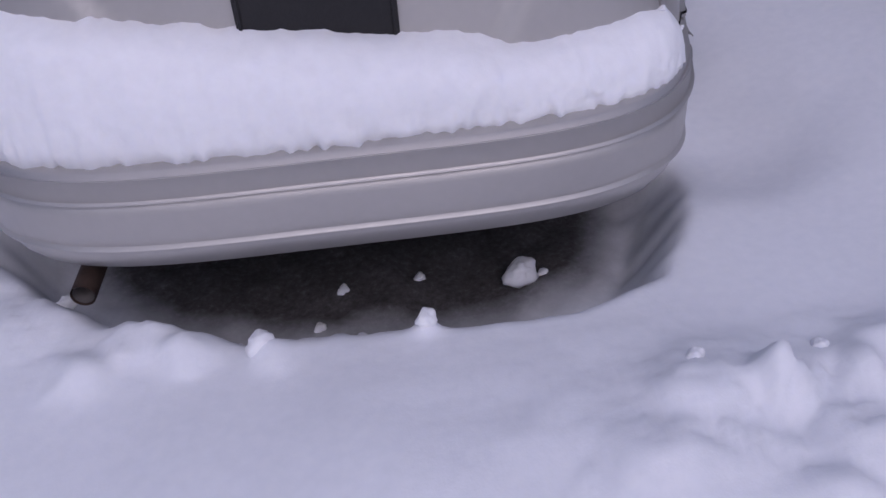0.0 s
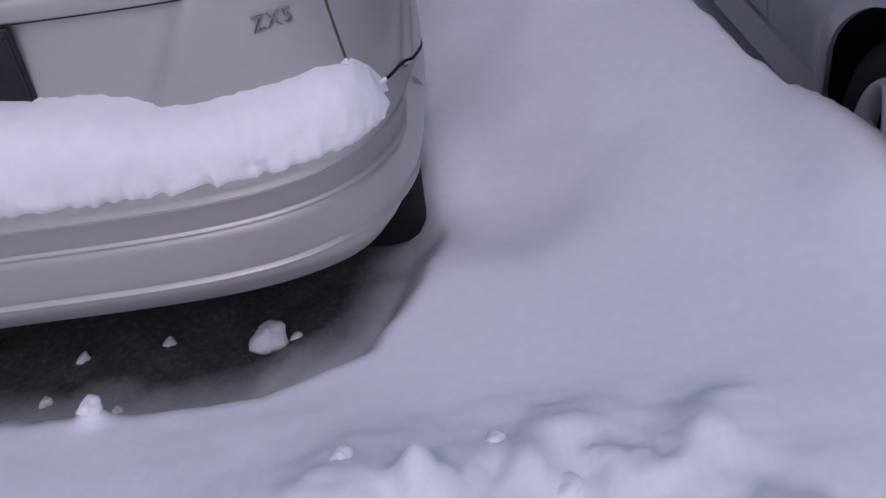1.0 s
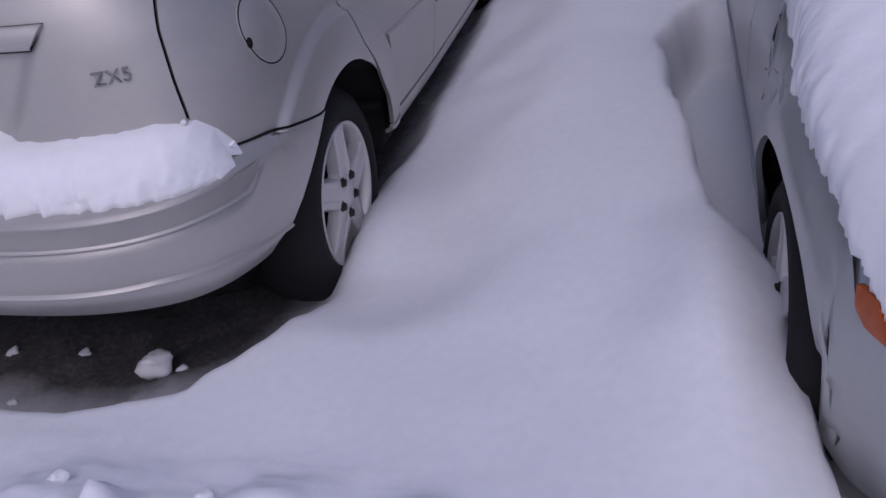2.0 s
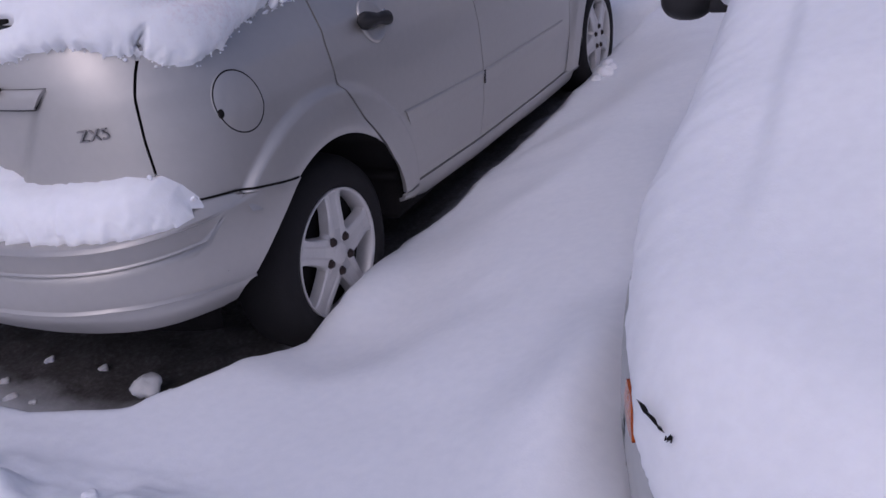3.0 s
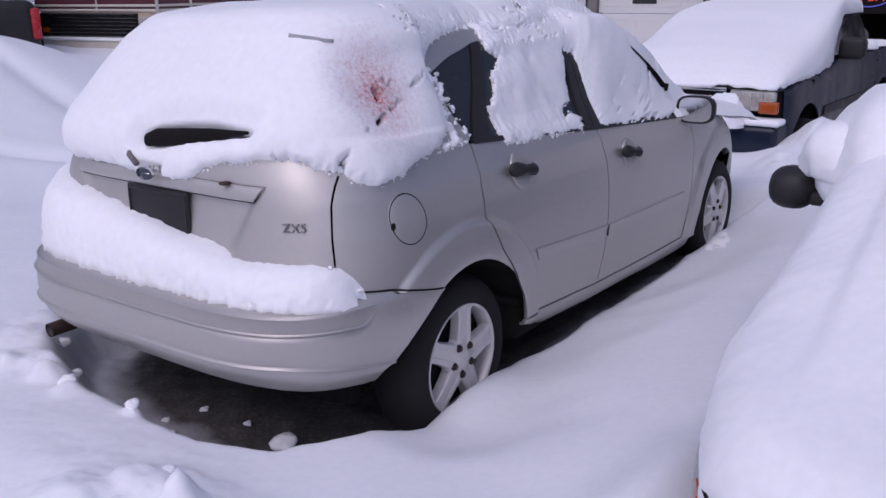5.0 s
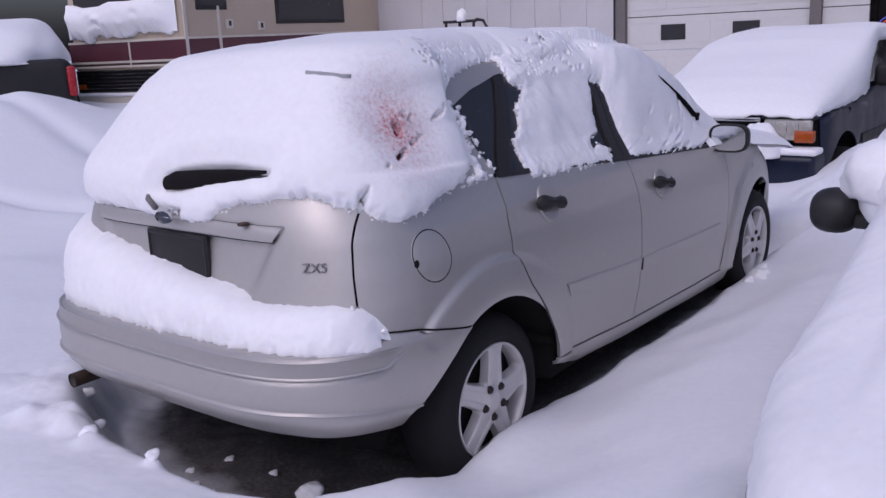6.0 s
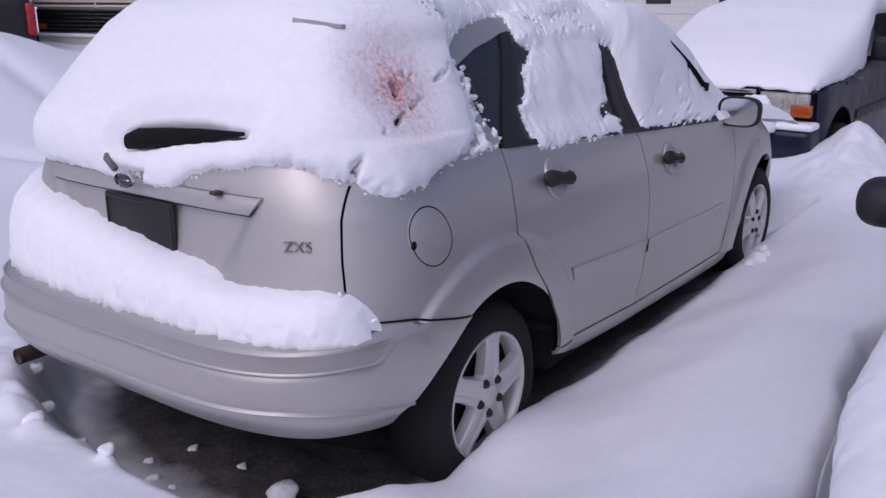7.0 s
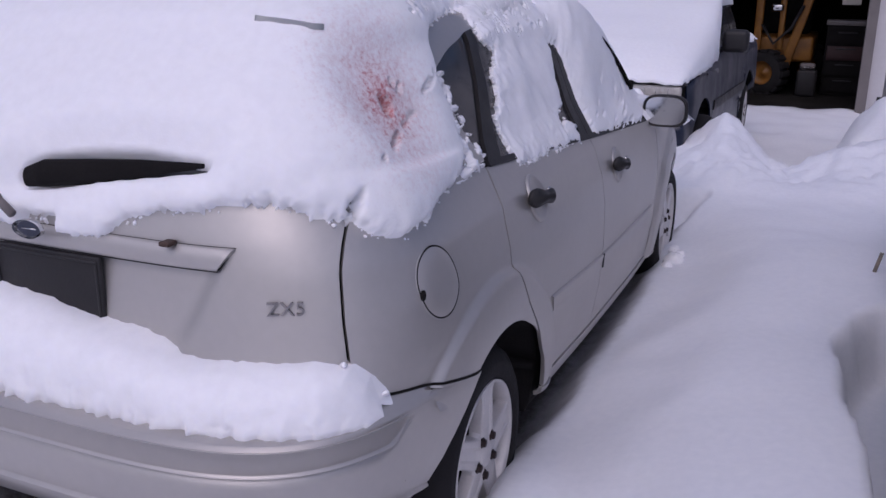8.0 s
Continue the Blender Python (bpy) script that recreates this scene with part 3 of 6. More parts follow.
    for door, ya, yb in ((rd, 1.25, mid_seam(.57) - .004), (fd, mid_seam(.57) + .004, 2.80)):
        slant = .03 if door is rd else 0
        G = np.array([[BODY.side(min(max(ya + slant * (1 - k) + (yb - ya - slant * (1 - k)) * t, ya), yb), strip(ya + (yb - ya) * t) - .058 * (1 - k), o + (float(flare(np.array([[[0, ya + (yb - ya) * t, strip(ya + (yb - ya) * t)]]]))[0, 0]) * .9)) for t in np.linspace(0, 1, 30)] for k, o in ((0, .001), (.3, .003), (.8, .007), (.95, .0075), (1, .0005))])
        part("side_moulding", panel(G, 0, .004, flip), M_SILVER, door, "body-coloured rubbing strip")
    part("moulding_gap", panel(np.array([[BODY.side(mid_seam(z) + dy, z, .009) for dy in (-.005, .005)] for z in (.515, .535, .565)]), 0, .004, flip), M_TRIM, rd)
    # handles: a round cup with a black grip across it
    for door, hy, hz in ((rd, 1.195, .918), (fd, 2.12, .848)):
        c, ring = BODY.side(hy, hz, .001), []
        cup = np.array([[BODY.side(hy + r * math.cos(a), hz + r * math.sin(a), o) for a in np.linspace(0, 2 * math.pi, 29)] for r, o in ((.066, .0006), (.063, .0075), (.058, .0085), (.050, .004), (.040, .0012), (.002, .0008))])
        h = part("handle_cup", panel(cup, 0, 0, flip), M_SILVER, door)
        pts, rad = [], []
        for t in np.linspace(-1, 1, 13):
            pts.append(BODY.side(hy + .095 * t, hz - .014 * t, .016 + .012 * (1 - t * t)))
            rad.append((.0235 - .004 * t + .005 * math.cos(3.1 * (abs(t) - .62)) - .004 * (1 - t * t)) * math.sqrt(max(1 - max(0, (abs(t) - .62) / .385) ** 2, .01)))
        grip = np.array([[p + r * np.array([.62 * math.cos(a), 0, math.sin(a)]) for a in np.linspace(0, 2 * math.pi, 13)] for p, r in zip(pts, rad)])
        if flip:
            grip = grip * (-1, 1, 1)
        bm = grid_mesh(grip)
        bmesh.ops.holes_fill(bm, edges=[e for e in bm.edges if e.is_boundary])
        part("door_handle", bm, M_TRIM, door, "black plastic door handle")
        bm = bmesh.new()
        k = BODY.side(hy + .052, hz + .008, .022)
        bmesh.ops.create_uvsphere(bm, u_segments=10, v_segments=6, radius=.012, matrix=Matrix.Translation((sx * k[0], k[1], k[2])) @ Matrix.Diagonal((.6, 1, 1, 1)))
        part("lock", bm, M_CHROME, door)
    # mirror: arm, bowl and glass
    arm = part("door_mirror", block((.70, 2.84, .905), (.83, 2.91, .955), .018), M_TRIM, fd, "black door mirror")
    if flip:
        arm.data.transform(Matrix.Diagonal((-1, 1, 1, 1)))
    mz, mxx = .965, .855
    sec = lambda d, k: [(mxx + k * .096 * math.copysign(abs(math.cos(a)) ** .6, math.cos(a)) * (1.06 if math.cos(a) > 0 else .98), 2.80 + d, mz + k * .070 * math.copysign(abs(math.sin(a)) ** .62, math.sin(a))) for a in np.linspace(0, 2 * math.pi, 41)[:-1]]
    G = np.array([sec(.012, .84), sec(.0, .88), sec(-.004, .95), sec(.0, 1.0), sec(.03, 1.0), sec(.07, .9), (np.array(sec(.10, .62))), (np.array(sec(.112, .25)))]) * (sx, 1, 1)
    bm = grid_mesh(G, True)
    bmesh.ops.holes_fill(bm, edges=[e for e in bm.edges if e.is_boundary])
    bowl = part("mirror_housing", bm, M_TRIM, arm)
    bm = grid_mesh(np.array([sec(.004, .87), sec(.005, .5), sec(.005, .02)]) * (sx, 1, 1), True)
    part("mirror_glass", bm, M_MIRROR, arm, "frosted mirror glass")

# fuel flap on the right flank
fy, fz, fr_ = .523, .876, .079
disc = lambda rs: np.array([[BODY.side(fy + r * .95 * math.cos(a), fz + r * math.sin(a), o) for a in np.linspace(0, 2 * math.pi, 61)] for r, o in rs])
flap = part("fuel_flap", panel(disc(((fr_ - .0025, .0012), (fr_ - .0045, .0022), (.04, .0022), (.001, .0022))), 0, 0), M_SILVER, car, "round silver fuel flap")
part("flap_gap", panel(disc(((fr_ + .0008, .0014), (fr_ - .003, .0014))), 0, 0), M_DARK, flap)
part("flap_lip", panel(disc(((fr_ + .004, .0006), (fr_ + .0025, .0022), (fr_ + .0009, .0015))), 0, 0), M_SILVER, flap)
part("bumper_gap", panel(np.array([[BODY.side(y, bump_top(y) + d + .003, .0022 + max(.024 * (1 - float(smooth(.36, .56, np.hypot(y - HUB_R, bump_top(y) - HUB_Z)))), float(flare(np.array([[[0, y, bump_top(y)]]]))[0, 0]))) for y in np.linspace(.235, .62, 50)] for d in (-.003, .0, .003)]), 0, .002), M_DARK, car)
bm = bmesh.new()
k = BODY.side(fy - .068, fz - .012, .002)
bmesh.ops.create_uvsphere(bm, u_segments=10, v_segments=6, radius=.013, matrix=Matrix.Translation(k) @ Matrix.Diagonal((.5, .8, 1, 1)))
part("finger_notch", bm, M_DARK, flap)
for y, z, s in ((.37, .515, .010), (.335, .49, .006), (.42, .525, .005)):
    bm = bmesh.new()
    bmesh.ops.create_icosphere(bm, subdivisions=2, radius=s, matrix=Matrix.Translation(BUMPER.side(y, z, .0)) @ Matrix.Diagonal((.15, 1.3, .6, 1)))
    part("scuff", bm, M_DARK, car, "black paint chip")
part("roof", BODY.patch(121, [1.417, 1.43, 1.44, 1.448, 1.454], lambda z: ("y", 2.3), None, both=True), M_SILVER, car)
# exhaust
pipe = part("exhaust_pipe", tube([(-.50, .75, .30), (-.55, .45, .335), (-.572, .2, .352), (-.578, .06, .348)], .027, 20, False), M_RUST, car, "dark exhaust tail pipe")
part("pipe_bore", tube([(-.572, .2, .352), (-.578, .064, .348)], .023, 20, False), M_STEEL, pipe)
# bonnet and windscreen, mostly hidden
G = np.array([[(u * .74 * (1 - .06 * t), 3.12 + 1.02 * t, .985 - .03 * u * u - .10 * t - .07 * t ** 3) for u in np.linspace(-1, 1, 21)] for t in np.linspace(0, 1, 16)])
part("bonnet", panel(G, 0, .012), M_SILVER, car)
G = np.array([[(u * np.interp(z, *T_W) * .9, np.interp(z, *T_YF) + .01 - .10 * u * u, z) for u in np.linspace(-1, 1, 21)] for z in np.linspace(1.0, 1.39, 12)])
part("windscreen", panel(G, 0, .008), M_GLASS, car)


def wheel(at, start, flip, parent):
    """Tyre, and an alloy rim with five broad spokes."""
    w = part("wheel", spin([(-.07, .02), (-.07, .185), (-.055, .19), (-.05, .02)], 40), M_DARK, None)
    w.matrix_world = Matrix.Translation(at) @ (Matrix.Diagonal((-1, 1, 1, 1)) if flip else Matrix())
    bpy.context.view_layer.update()
    w.parent = parent
    w.matrix_parent_inverse = parent.matrix_world.inverted()
    prof = [(-.185, .19), (-.190, .215), (-.188, .25), (-.175, .285), (-.155, .300), (-.10, .305), (-.045, .300), (-.012, .285), (.008, .255), (.012, .228), (.004, .208), (-.01, .200)]
    t = part("tyre", spin(prof, 64), M_TYRE, None, "black tyre")
    rimp = [(-.01, .2005), (.004, .2035), (.006, .199), (-.004, .192), (-.03, .187), (-.15, .183)]
    r = part("rim", spin(rimp, 64), M_RIM, None, "silver five-spoke alloy rim")
    for o in (t, r):
        o.parent, o.matrix_parent_inverse = w, Matrix()
    for k in range(5):
        a0 = radians(start + 72 * k)
        bm = bmesh.new()
        secs = []
        for rr, half, x in ((.035, .034, .002), (.07, .042, .003), (.095, .039, .002), (.13, .036, .0), (.155, .035, -.002), (.175, .037, -.003), (.186, .043, -.003), (.194, .056, -.003)):
            secs.append([(x - .035, -half * 1.10, rr), (x - .003, -half * 1.02, rr), (x + .001, -half * .92, rr), (x + .0015, -half * .55, rr), (x - .002, -half * .35, rr), (x - .002, half * .35, rr), (x + .0015, half * .55, rr), (x + .001, half * .92, rr), (x - .003, half * 1.02, rr), (x - .035, half * 1.10, rr)])
        bm = grid_mesh(np.array(secs))
        bm.transform(Matrix.Rotation(a0 - math.pi / 2, 4, "X"))
        bmesh.ops.recalc_face_normals(bm, faces=bm.faces[:])
        s = part("spoke", bm, M_RIM, smooth=False)
        s.parent = w
        a1 = a0 + radians(36)
        nut = part("wheel_nut", spin([(-.004, .0150), (.0045, .0150), (.0045, .0115), (.013, .0105), (.014, .0005)], 12), M_NUT)
        nut.data.transform(Matrix.Translation((0, .056 * math.cos(a1), .056 * math.sin(a1))))
        nut.parent = w
    hub = part("hub_cap", spin([(-.03, .086), (-.003, .084), (.001, .078), (.0015, .040), (.006, .036), (.008, .028), (.007, .0005)], 40), M_RIM)
    hub.parent = w
    return w


wheel((.802, HUB_R, HUB_Z), 82, False, car)
wheel((.802, HUB_F, HUB_Z), 118, False, car)
wheel((-.802, HUB_R, HUB_Z), 40, True, car)
wheel((-.802, HUB_F, HUB_Z), 10, True, car)


# ---- snow on the hatchback ----
def crust(shell, centre, az, el, cover, thick, wide=.045, ragged=1.0, lift=None, holes=None, calm=2):
    """A snow layer over a skin, on a fan of rays from a centre inside it. cover: distance inside the snow's edge; thick: depth far from it."""
    A, E = np.meshgrid(np.radians(az), np.radians(el))
    D = np.stack([np.cos(E) * np.sin(A), -np.cos(E) * np.cos(A), np.sin(E)], -1)
    lo, hi = np.zeros(A.shape), np.full(A.shape, 4.0)
    for _ in range(26):
        mid = (lo + hi) / 2
        P = np.array(centre) + D * mid[..., None]
        ins = shell.inside(P[..., 0], P[..., 1], P[..., 2])
        lo, hi = np.where(ins, mid, lo), np.where(ins, hi, mid)
    P = np.array(centre) + D * lo[..., None]
    N = np.cross(np.gradient(P, axis=1), np.gradient(P, axis=0))
    N /= np.linalg.norm(N, axis=2, keepdims=True) + 1e-9
    N *= np.sign((N * D).sum(-1, keepdims=True))
    for _ in range(6):
        N = (N + np.roll(N, 1, 0) + np.roll(N, -1, 0) + np.roll(N, 1, 1) + np.roll(N, -1, 1))
        N /= np.linalg.norm(N, axis=2, keepdims=True) + 1e-9
    N[-1] = 0, 0, 1
    x, y, z = P[..., 0], P[..., 1], P[..., 2]
    d = cover(x, y, z, np.degrees(A))
    soft = d
    d = d + ragged * (.005 * vnoise(x * 13, y * 13, z * 13) + .006 * vnoise(x * 36 + 9, y * 36, z * 36) + .006 * vnoise(x * 85, y * 85, z * 85 + 5) + .005 * vnoise(x * 170, y * 170, z * 170 + 5))
    soft = np.maximum(np.minimum(soft + .012, d * 3), 0)
    wide = wide + .06 * smooth(.5, .9, N[..., 2])
    near = smooth(0, .02, d) * smooth(.10, .02, d)
    t = thick(x, y, z, N) * (1 - np.exp(-soft / wide)) + (.0050 * vnoise(x * 48, y * 48, z * 48) + .0012 * vnoise(x * 110, y * 110, z * 110)) * near + .006 * vnoise(x * 4, y * 4, z * 4 + 3) * smooth(.02, .1, d)
    t = np.where(d > 0, np.maximum(t, 0) + .004, -.02)
    t[-1] = t[-1].mean()
    gap = holes(x, y, z) if holes else 0 * d
    on = d > 0
    on = on | np.roll(on, 1, 0) | np.roll(on, -1, 0) | np.roll(on, 1, 1) | np.roll(on, -1, 1)
    on = on | np.roll(on, 1, 1) | np.roll(on, -1, 1)
    O, I = P + N * t[..., None], P - N * .02
    if lift:
        O[..., 2] += lift(x, y, z, N) * (1 - np.exp(-np.maximum(soft, 0) / .035)) * (d > 0)
    for _ in range(calm):
        Q = (np.roll(O, 1, 0) + np.roll(O, -1, 0) + np.roll(O, 1, 1) + np.roll(O, -1, 1)) / 4
        O[1:-1, 1:-1] = np.where((d > .02)[1:-1, 1:-1, None], (O + Q)[1:-1, 1:-1] / 2, O[1:-1, 1:-1])
    O = np.where((d > 0)[..., None], O + (P - N * .02 - O) * gap[..., None], O)
    R, C = on.shape
    cell = on[:-1, :-1] & on[1:, :-1] & on[:-1, 1:] & on[1:, 1:]
    verts, ids, faces = [], {}, []

    def vid(i, j, k):
        if (i, j, k) not in ids:
            ids[i, j, k] = len(verts)
            verts.append(tuple(float(v) for v in (O if k else I)[i, j]))
        return ids[i, j, k]
    for i, j in zip(*np.nonzero(cell)):
        faces.append((vid(i, j, 1), vid(i, j + 1, 1), vid(i + 1, j + 1, 1), vid(i + 1, j, 1)))
        for di, dj, e in ((-1, 0, ((i, j), (i, j + 1))), (1, 0, ((i + 1, j + 1), (i + 1, j))), (0, -1, ((i + 1, j), (i, j))), (0, 1, ((i, j + 1), (i + 1, j + 1)))):
            a, b = i + di, j + dj
            if not (0 <= a < R - 1 and 0 <= b < C - 1 and cell[a, b]):
                faces.append((vid(*e[1], 1), vid(*e[0], 1), vid(*e[0], 0), vid(*e[1], 0)))
    rim = np.nonzero((d > -.006) & (d < .003) & (A > math.radians(-40)) & (A < math.radians(135)))
    return verts, faces, P[rim] + N[rim] * .001


EDGE_A = [-180, -130, -110, -95, -60, -45, -38, -30, -17.6, -9, -4.7, 3.8, 8, 10, 14, 21, 25.5, 31, 35.6, 39, 43, 50, 62, 72, 80, 86, 93, 100, 112, 125, 140, 180]
EDGE_Z = [.86, .90, 1.03, 1.05, 1.05, .99, .985, 1.0, 1.0, 1.0, .985, .98, .985, 1.03, 1.05, 1.07, 1.072, 1.045, .995, .985, 1.035, 1.055, 1.075, 1.25, 1.34, 1.37, 1.37, 1.36, 1.36, 1.30, 1.0, .86]
WIN_A = [(1.33, 1.43), (1.30, 1.345), (1.36, 1.31), (1.263, 1.259), (1.235, 1.19), (1.165, 1.14), (1.15, 1.085), (1.176, 1.012), (1.264, 1.008), (1.463, 1.01), (1.753, .99), (1.795, 1.036), (1.745, 1.066), (1.66, 1.052), (1.68, 1.082), (1.762, 1.105), (1.79, 1.20), (1.84, 1.265), (1.86, 1.32), (1.86, 1.44)]
WIN_B = [(1.90, 1.44), (1.93, 1.28), (1.94, 1.12), (1.945, .985), (2.24, .958), (2.6, .937), (2.74, .96), (2.70, 1.02), (2.60, 1.10), (2.52, 1.18), (2.45, 1.29), (2.3, 1.42)]
ROOF_EDGE = ([.40, .82, .84, .97, 1.13, 1.30, 1.42, 1.52, 1.62, 1.84, 1.90, 1.97, 2.05, 2.2, 2.5], [1.25, 1.25, 1.315, 1.378, 1.412, 1.428, 1.425, 1.40, 1.37, 1.32, 1.29, 1.28, 1.23, 1.18, 1.0])
PILLAR = ([.95, .98, 1.035, 1.06, 1.115, 1.19, 1.27, 1.325, 1.36, 1.42], [.70, .74, .80, .83, .870, .892, .862, .842, .90, 1.1])
WIPER = [(-.055, 1.082), (-.035, 1.073), (.01, 1.076), (.11, 1.090), (.21, 1.105), (.30, 1.118), (.40, 1.131), (.26, 1.138), (.11, 1.129), (.01, 1.118), (-.045, 1.102)]
ARM = [(-.06, .99), (-.045, .96), (.045, .96), (.04, 1.012), (-.04, 1.016)]


def car_cover(x, y, z, az):
    d = z - np.interp(az, EDGE_A, EDGE_Z)
    d = np.minimum(d, .25) * .9
    rim = np.interp(y, *ROOF_EDGE)
    top = (z - rim) * 1.5 + np.clip(np.interp(rim, *T_W) - x, 0, .3)
    foot = z - np.interp(y, [.45, .55, .63, .78, .86, .90], [.985, 1.003, 1.031, 1.057, 1.10, 1.16])
    side = np.maximum(np.minimum(top, .225), np.minimum(np.minimum((np.interp(z, *PILLAR) - y) * .9, foot), .225))
    ice = np.minimum(np.interp(z, [1.03, 1.07, 1.19, 1.29, 1.33], [.90, .985, .945, .925, .87]) - y, z - 1.045)
    side = np.maximum(side, np.where((ice > -.005) & (z < 1.33), -.004 + .028 * vnoise(x * 60, y * 60, z * 60), -1))
    d = np.where((x > 0) & (y > .45) & (y < 2.45), np.where(x > .36, side, np.maximum(side, np.minimum(top, .225))), d)
    flank = (x > .45) & (y > 1.0)
    for poly in (WIN_A, WIN_B):
        d = np.where(flank, np.maximum(d, poly_sd(y, z, poly)), d)
    rear = y < .8
    for poly in (ARM,):
        d = np.where(rear, np.minimum(d, -poly_sd(x, z, poly)), d)
    return d


def car_holes(x, y, z):
    """Where the crust is broken: round the wiper, and in specks at the lamp, the rail and the windows."""
    n, m = vnoise(x * 130, y * 130, z * 130), vnoise(x * 30 + 4, y * 30, z * 30)
    lamp = np.exp(-(((y - .61) / .10) ** 2 + ((z - 1.24) / .085) ** 2)) * (x > .45)
    rail = .85 * (x > .30) * (y > .75) * smooth(1.33, 1.37, z) * smooth(1.45, 1.43, z) + .62 * (x > .45) * (y >= 1.1) * (z < 1.36) * (.7 + .5 * smooth(1.5, 1.75, y) * smooth(1.18, 1.05, z))
    zone = np.maximum(1.0 * lamp, rail)
    s = smooth(.48, .60, (.75 * n + .55 * m + .08) * zone)
    core = np.hypot(y - .575, (z - 1.235) * .8) + .012 * vnoise(x * 60, y * 60, z * 60)
    s = np.maximum(s, .8 * smooth(.014, .006, core) * (x > .45) * (y < .9))
    crack = np.abs(z - 1.138 - (y - .501) * .472)
    s = np.maximum(s, smooth(.009, .004, crack) * smooth(.12, .3, m + .4 * n) * (x > .5) * (y > .47) * (y < .80))
    seam = np.abs(x - np.interp(z, [.98, 1.04, 1.10], [.665, .656, .63]))
    s = np.maximum(s, smooth(.009, .005, seam) * smooth(.0, .2, n + m + .2) * (y < .5) * (z < 1.075))
    s = np.where((x > .60) & (y > 2.2), np.maximum(s, smooth(-.008, .004, poly_sd(y, z, [(2.43, 1.31), (2.50, 1.285), (2.66, 1.20), (2.80, 1.085), (2.81, 1.04), (2.70, 1.12), (2.55, 1.215)]) + .004 * n)), s)
    for poly in (WIPER,):
        s = np.where(y < .8, np.maximum(s, smooth(-.010, .004, poly_sd(x, z, poly))), s)
    return s


def car_depth(x, y, z, N):
    up = smooth(.2, .85, N[..., 2])
    t = .030 + .075 * up
    t = t * (1 - .15 * np.exp(-((y - 1.3) / .35) ** 2) * smooth(.15, .4, x))
    t = t + .035 * smooth(.3, -.5, x) * (1 - up) + .02 * smooth(1.25, 1.05, z) * smooth(.5, .2, y)
    t = t - .028 * smooth(.2, -.35, x) * up
    t = np.where(y < .8, t * (1 - .55 * smooth(-.07, .0, poly_sd(x, z, WIPER))), t)
    lamp = np.sqrt((x - .61) ** 2 + (y - .6) ** 2 + (z - 1.25) ** 2)
    t = t * (1 - .5 * smooth(.20, .06, lamp))
    flank = smooth(1.445, 1.40, z) * smooth(.80, .95, y) * (x > .40)
    lumps = .012 * vnoise(y * 7, z * 9, 2.5) + .006 * vnoise(y * 18, z * 24, 7.5)
    return t + flank * (.016 + .030 * smooth(1.30, 1.42, z) + lumps - t)


def car_lift(x, y, z, N):
    """The heap on the windscreen, one slope from the roof to the bonnet."""
    heap = np.interp(y, [2.0, 2.3, 2.6, 2.9, 3.2, 3.6], [1.44, 1.44, 1.35, 1.24, 1.12, .95])
    return np.maximum(heap - z, 0) * smooth(.74, .54, np.abs(x)) * smooth(1.9, 2.1, y)


v, f, rim = crust(BODY, (0, 1.4, .72), np.r_[np.arange(-180, -60, 1.0), np.arange(-60, 110, .3), np.arange(110, 180.1, 1.0)], np.r_[np.arange(5, 60, .3), np.arange(60, 80, .5), np.arange(80, 90, 1.0), 90.0], car_cover, car_depth, lift=car_lift, holes=car_holes, calm=6)
tagged(raw("snow_cover", v, f, M_CARSNOW), "thick white snow over the hatchback's roof, tailgate and windows, stained red at the lamp", "snow", kind="stuff")

def crumbs(places, count, seed, big=.008):
    """Loose grains of snow scattered over places."""
    rs, verts, faces = np.random.RandomState(seed), [], []
    ball = bmesh.new()
    bmesh.ops.create_icosphere(ball, subdivisions=1, radius=1)
    co = np.array([p.co for p in ball.verts])
    tri = [[p.index for p in q.verts] for q in ball.faces]
    ball.free()
    for p in places[rs.choice(len(places), min(count, len(places)), False)]:
        k = rs.uniform(.25, 1) ** 2 * big + .0015
        w = co * k * rs.uniform(.7, 1.2, (len(co), 1)) * rs.uniform(.6, 1.3, 3) + p + rs.normal(0, .0015, 3)
        faces += [[i + len(verts) for i in t] for t in tri]
        verts += w.tolist()
    return verts, faces


tagged(raw("snow_grains", *crumbs(rim, 420, 3, .0050), M_SNOW), "loose grains of snow along the broken edge of the snow cover", "snow", kind="stuff")

# the spoiler's grey edge, showing through the snow above the lamp
rows = []
for k in (-1, -.4, .4, 1):
    row = []
    for t in np.linspace(0, 1, 20):
        p = np.array([np.interp(t, [0, .45, .88, 1], q) for q in ([.41, .466, .52, .535], [.427, .443, .472, .492], [1.438, 1.430, 1.422, 1.420])])
        w = .0062 * math.sin(math.pi * min(max(t, .04), .96)) ** .6 * (1 + .4 * float(vnoise(t * 7, 2.2)))
        row.append(p + np.array([-.05, .35, .40]) * w * 1.6 * k + np.array([.35, -.65, .66]) * (.004 - .003 * k))
    rows.append(row)
part("spoiler_lip", panel(np.array(rows), 0, .012), M_SILVER2, gate, "grey roof spoiler edge showing through the snow")

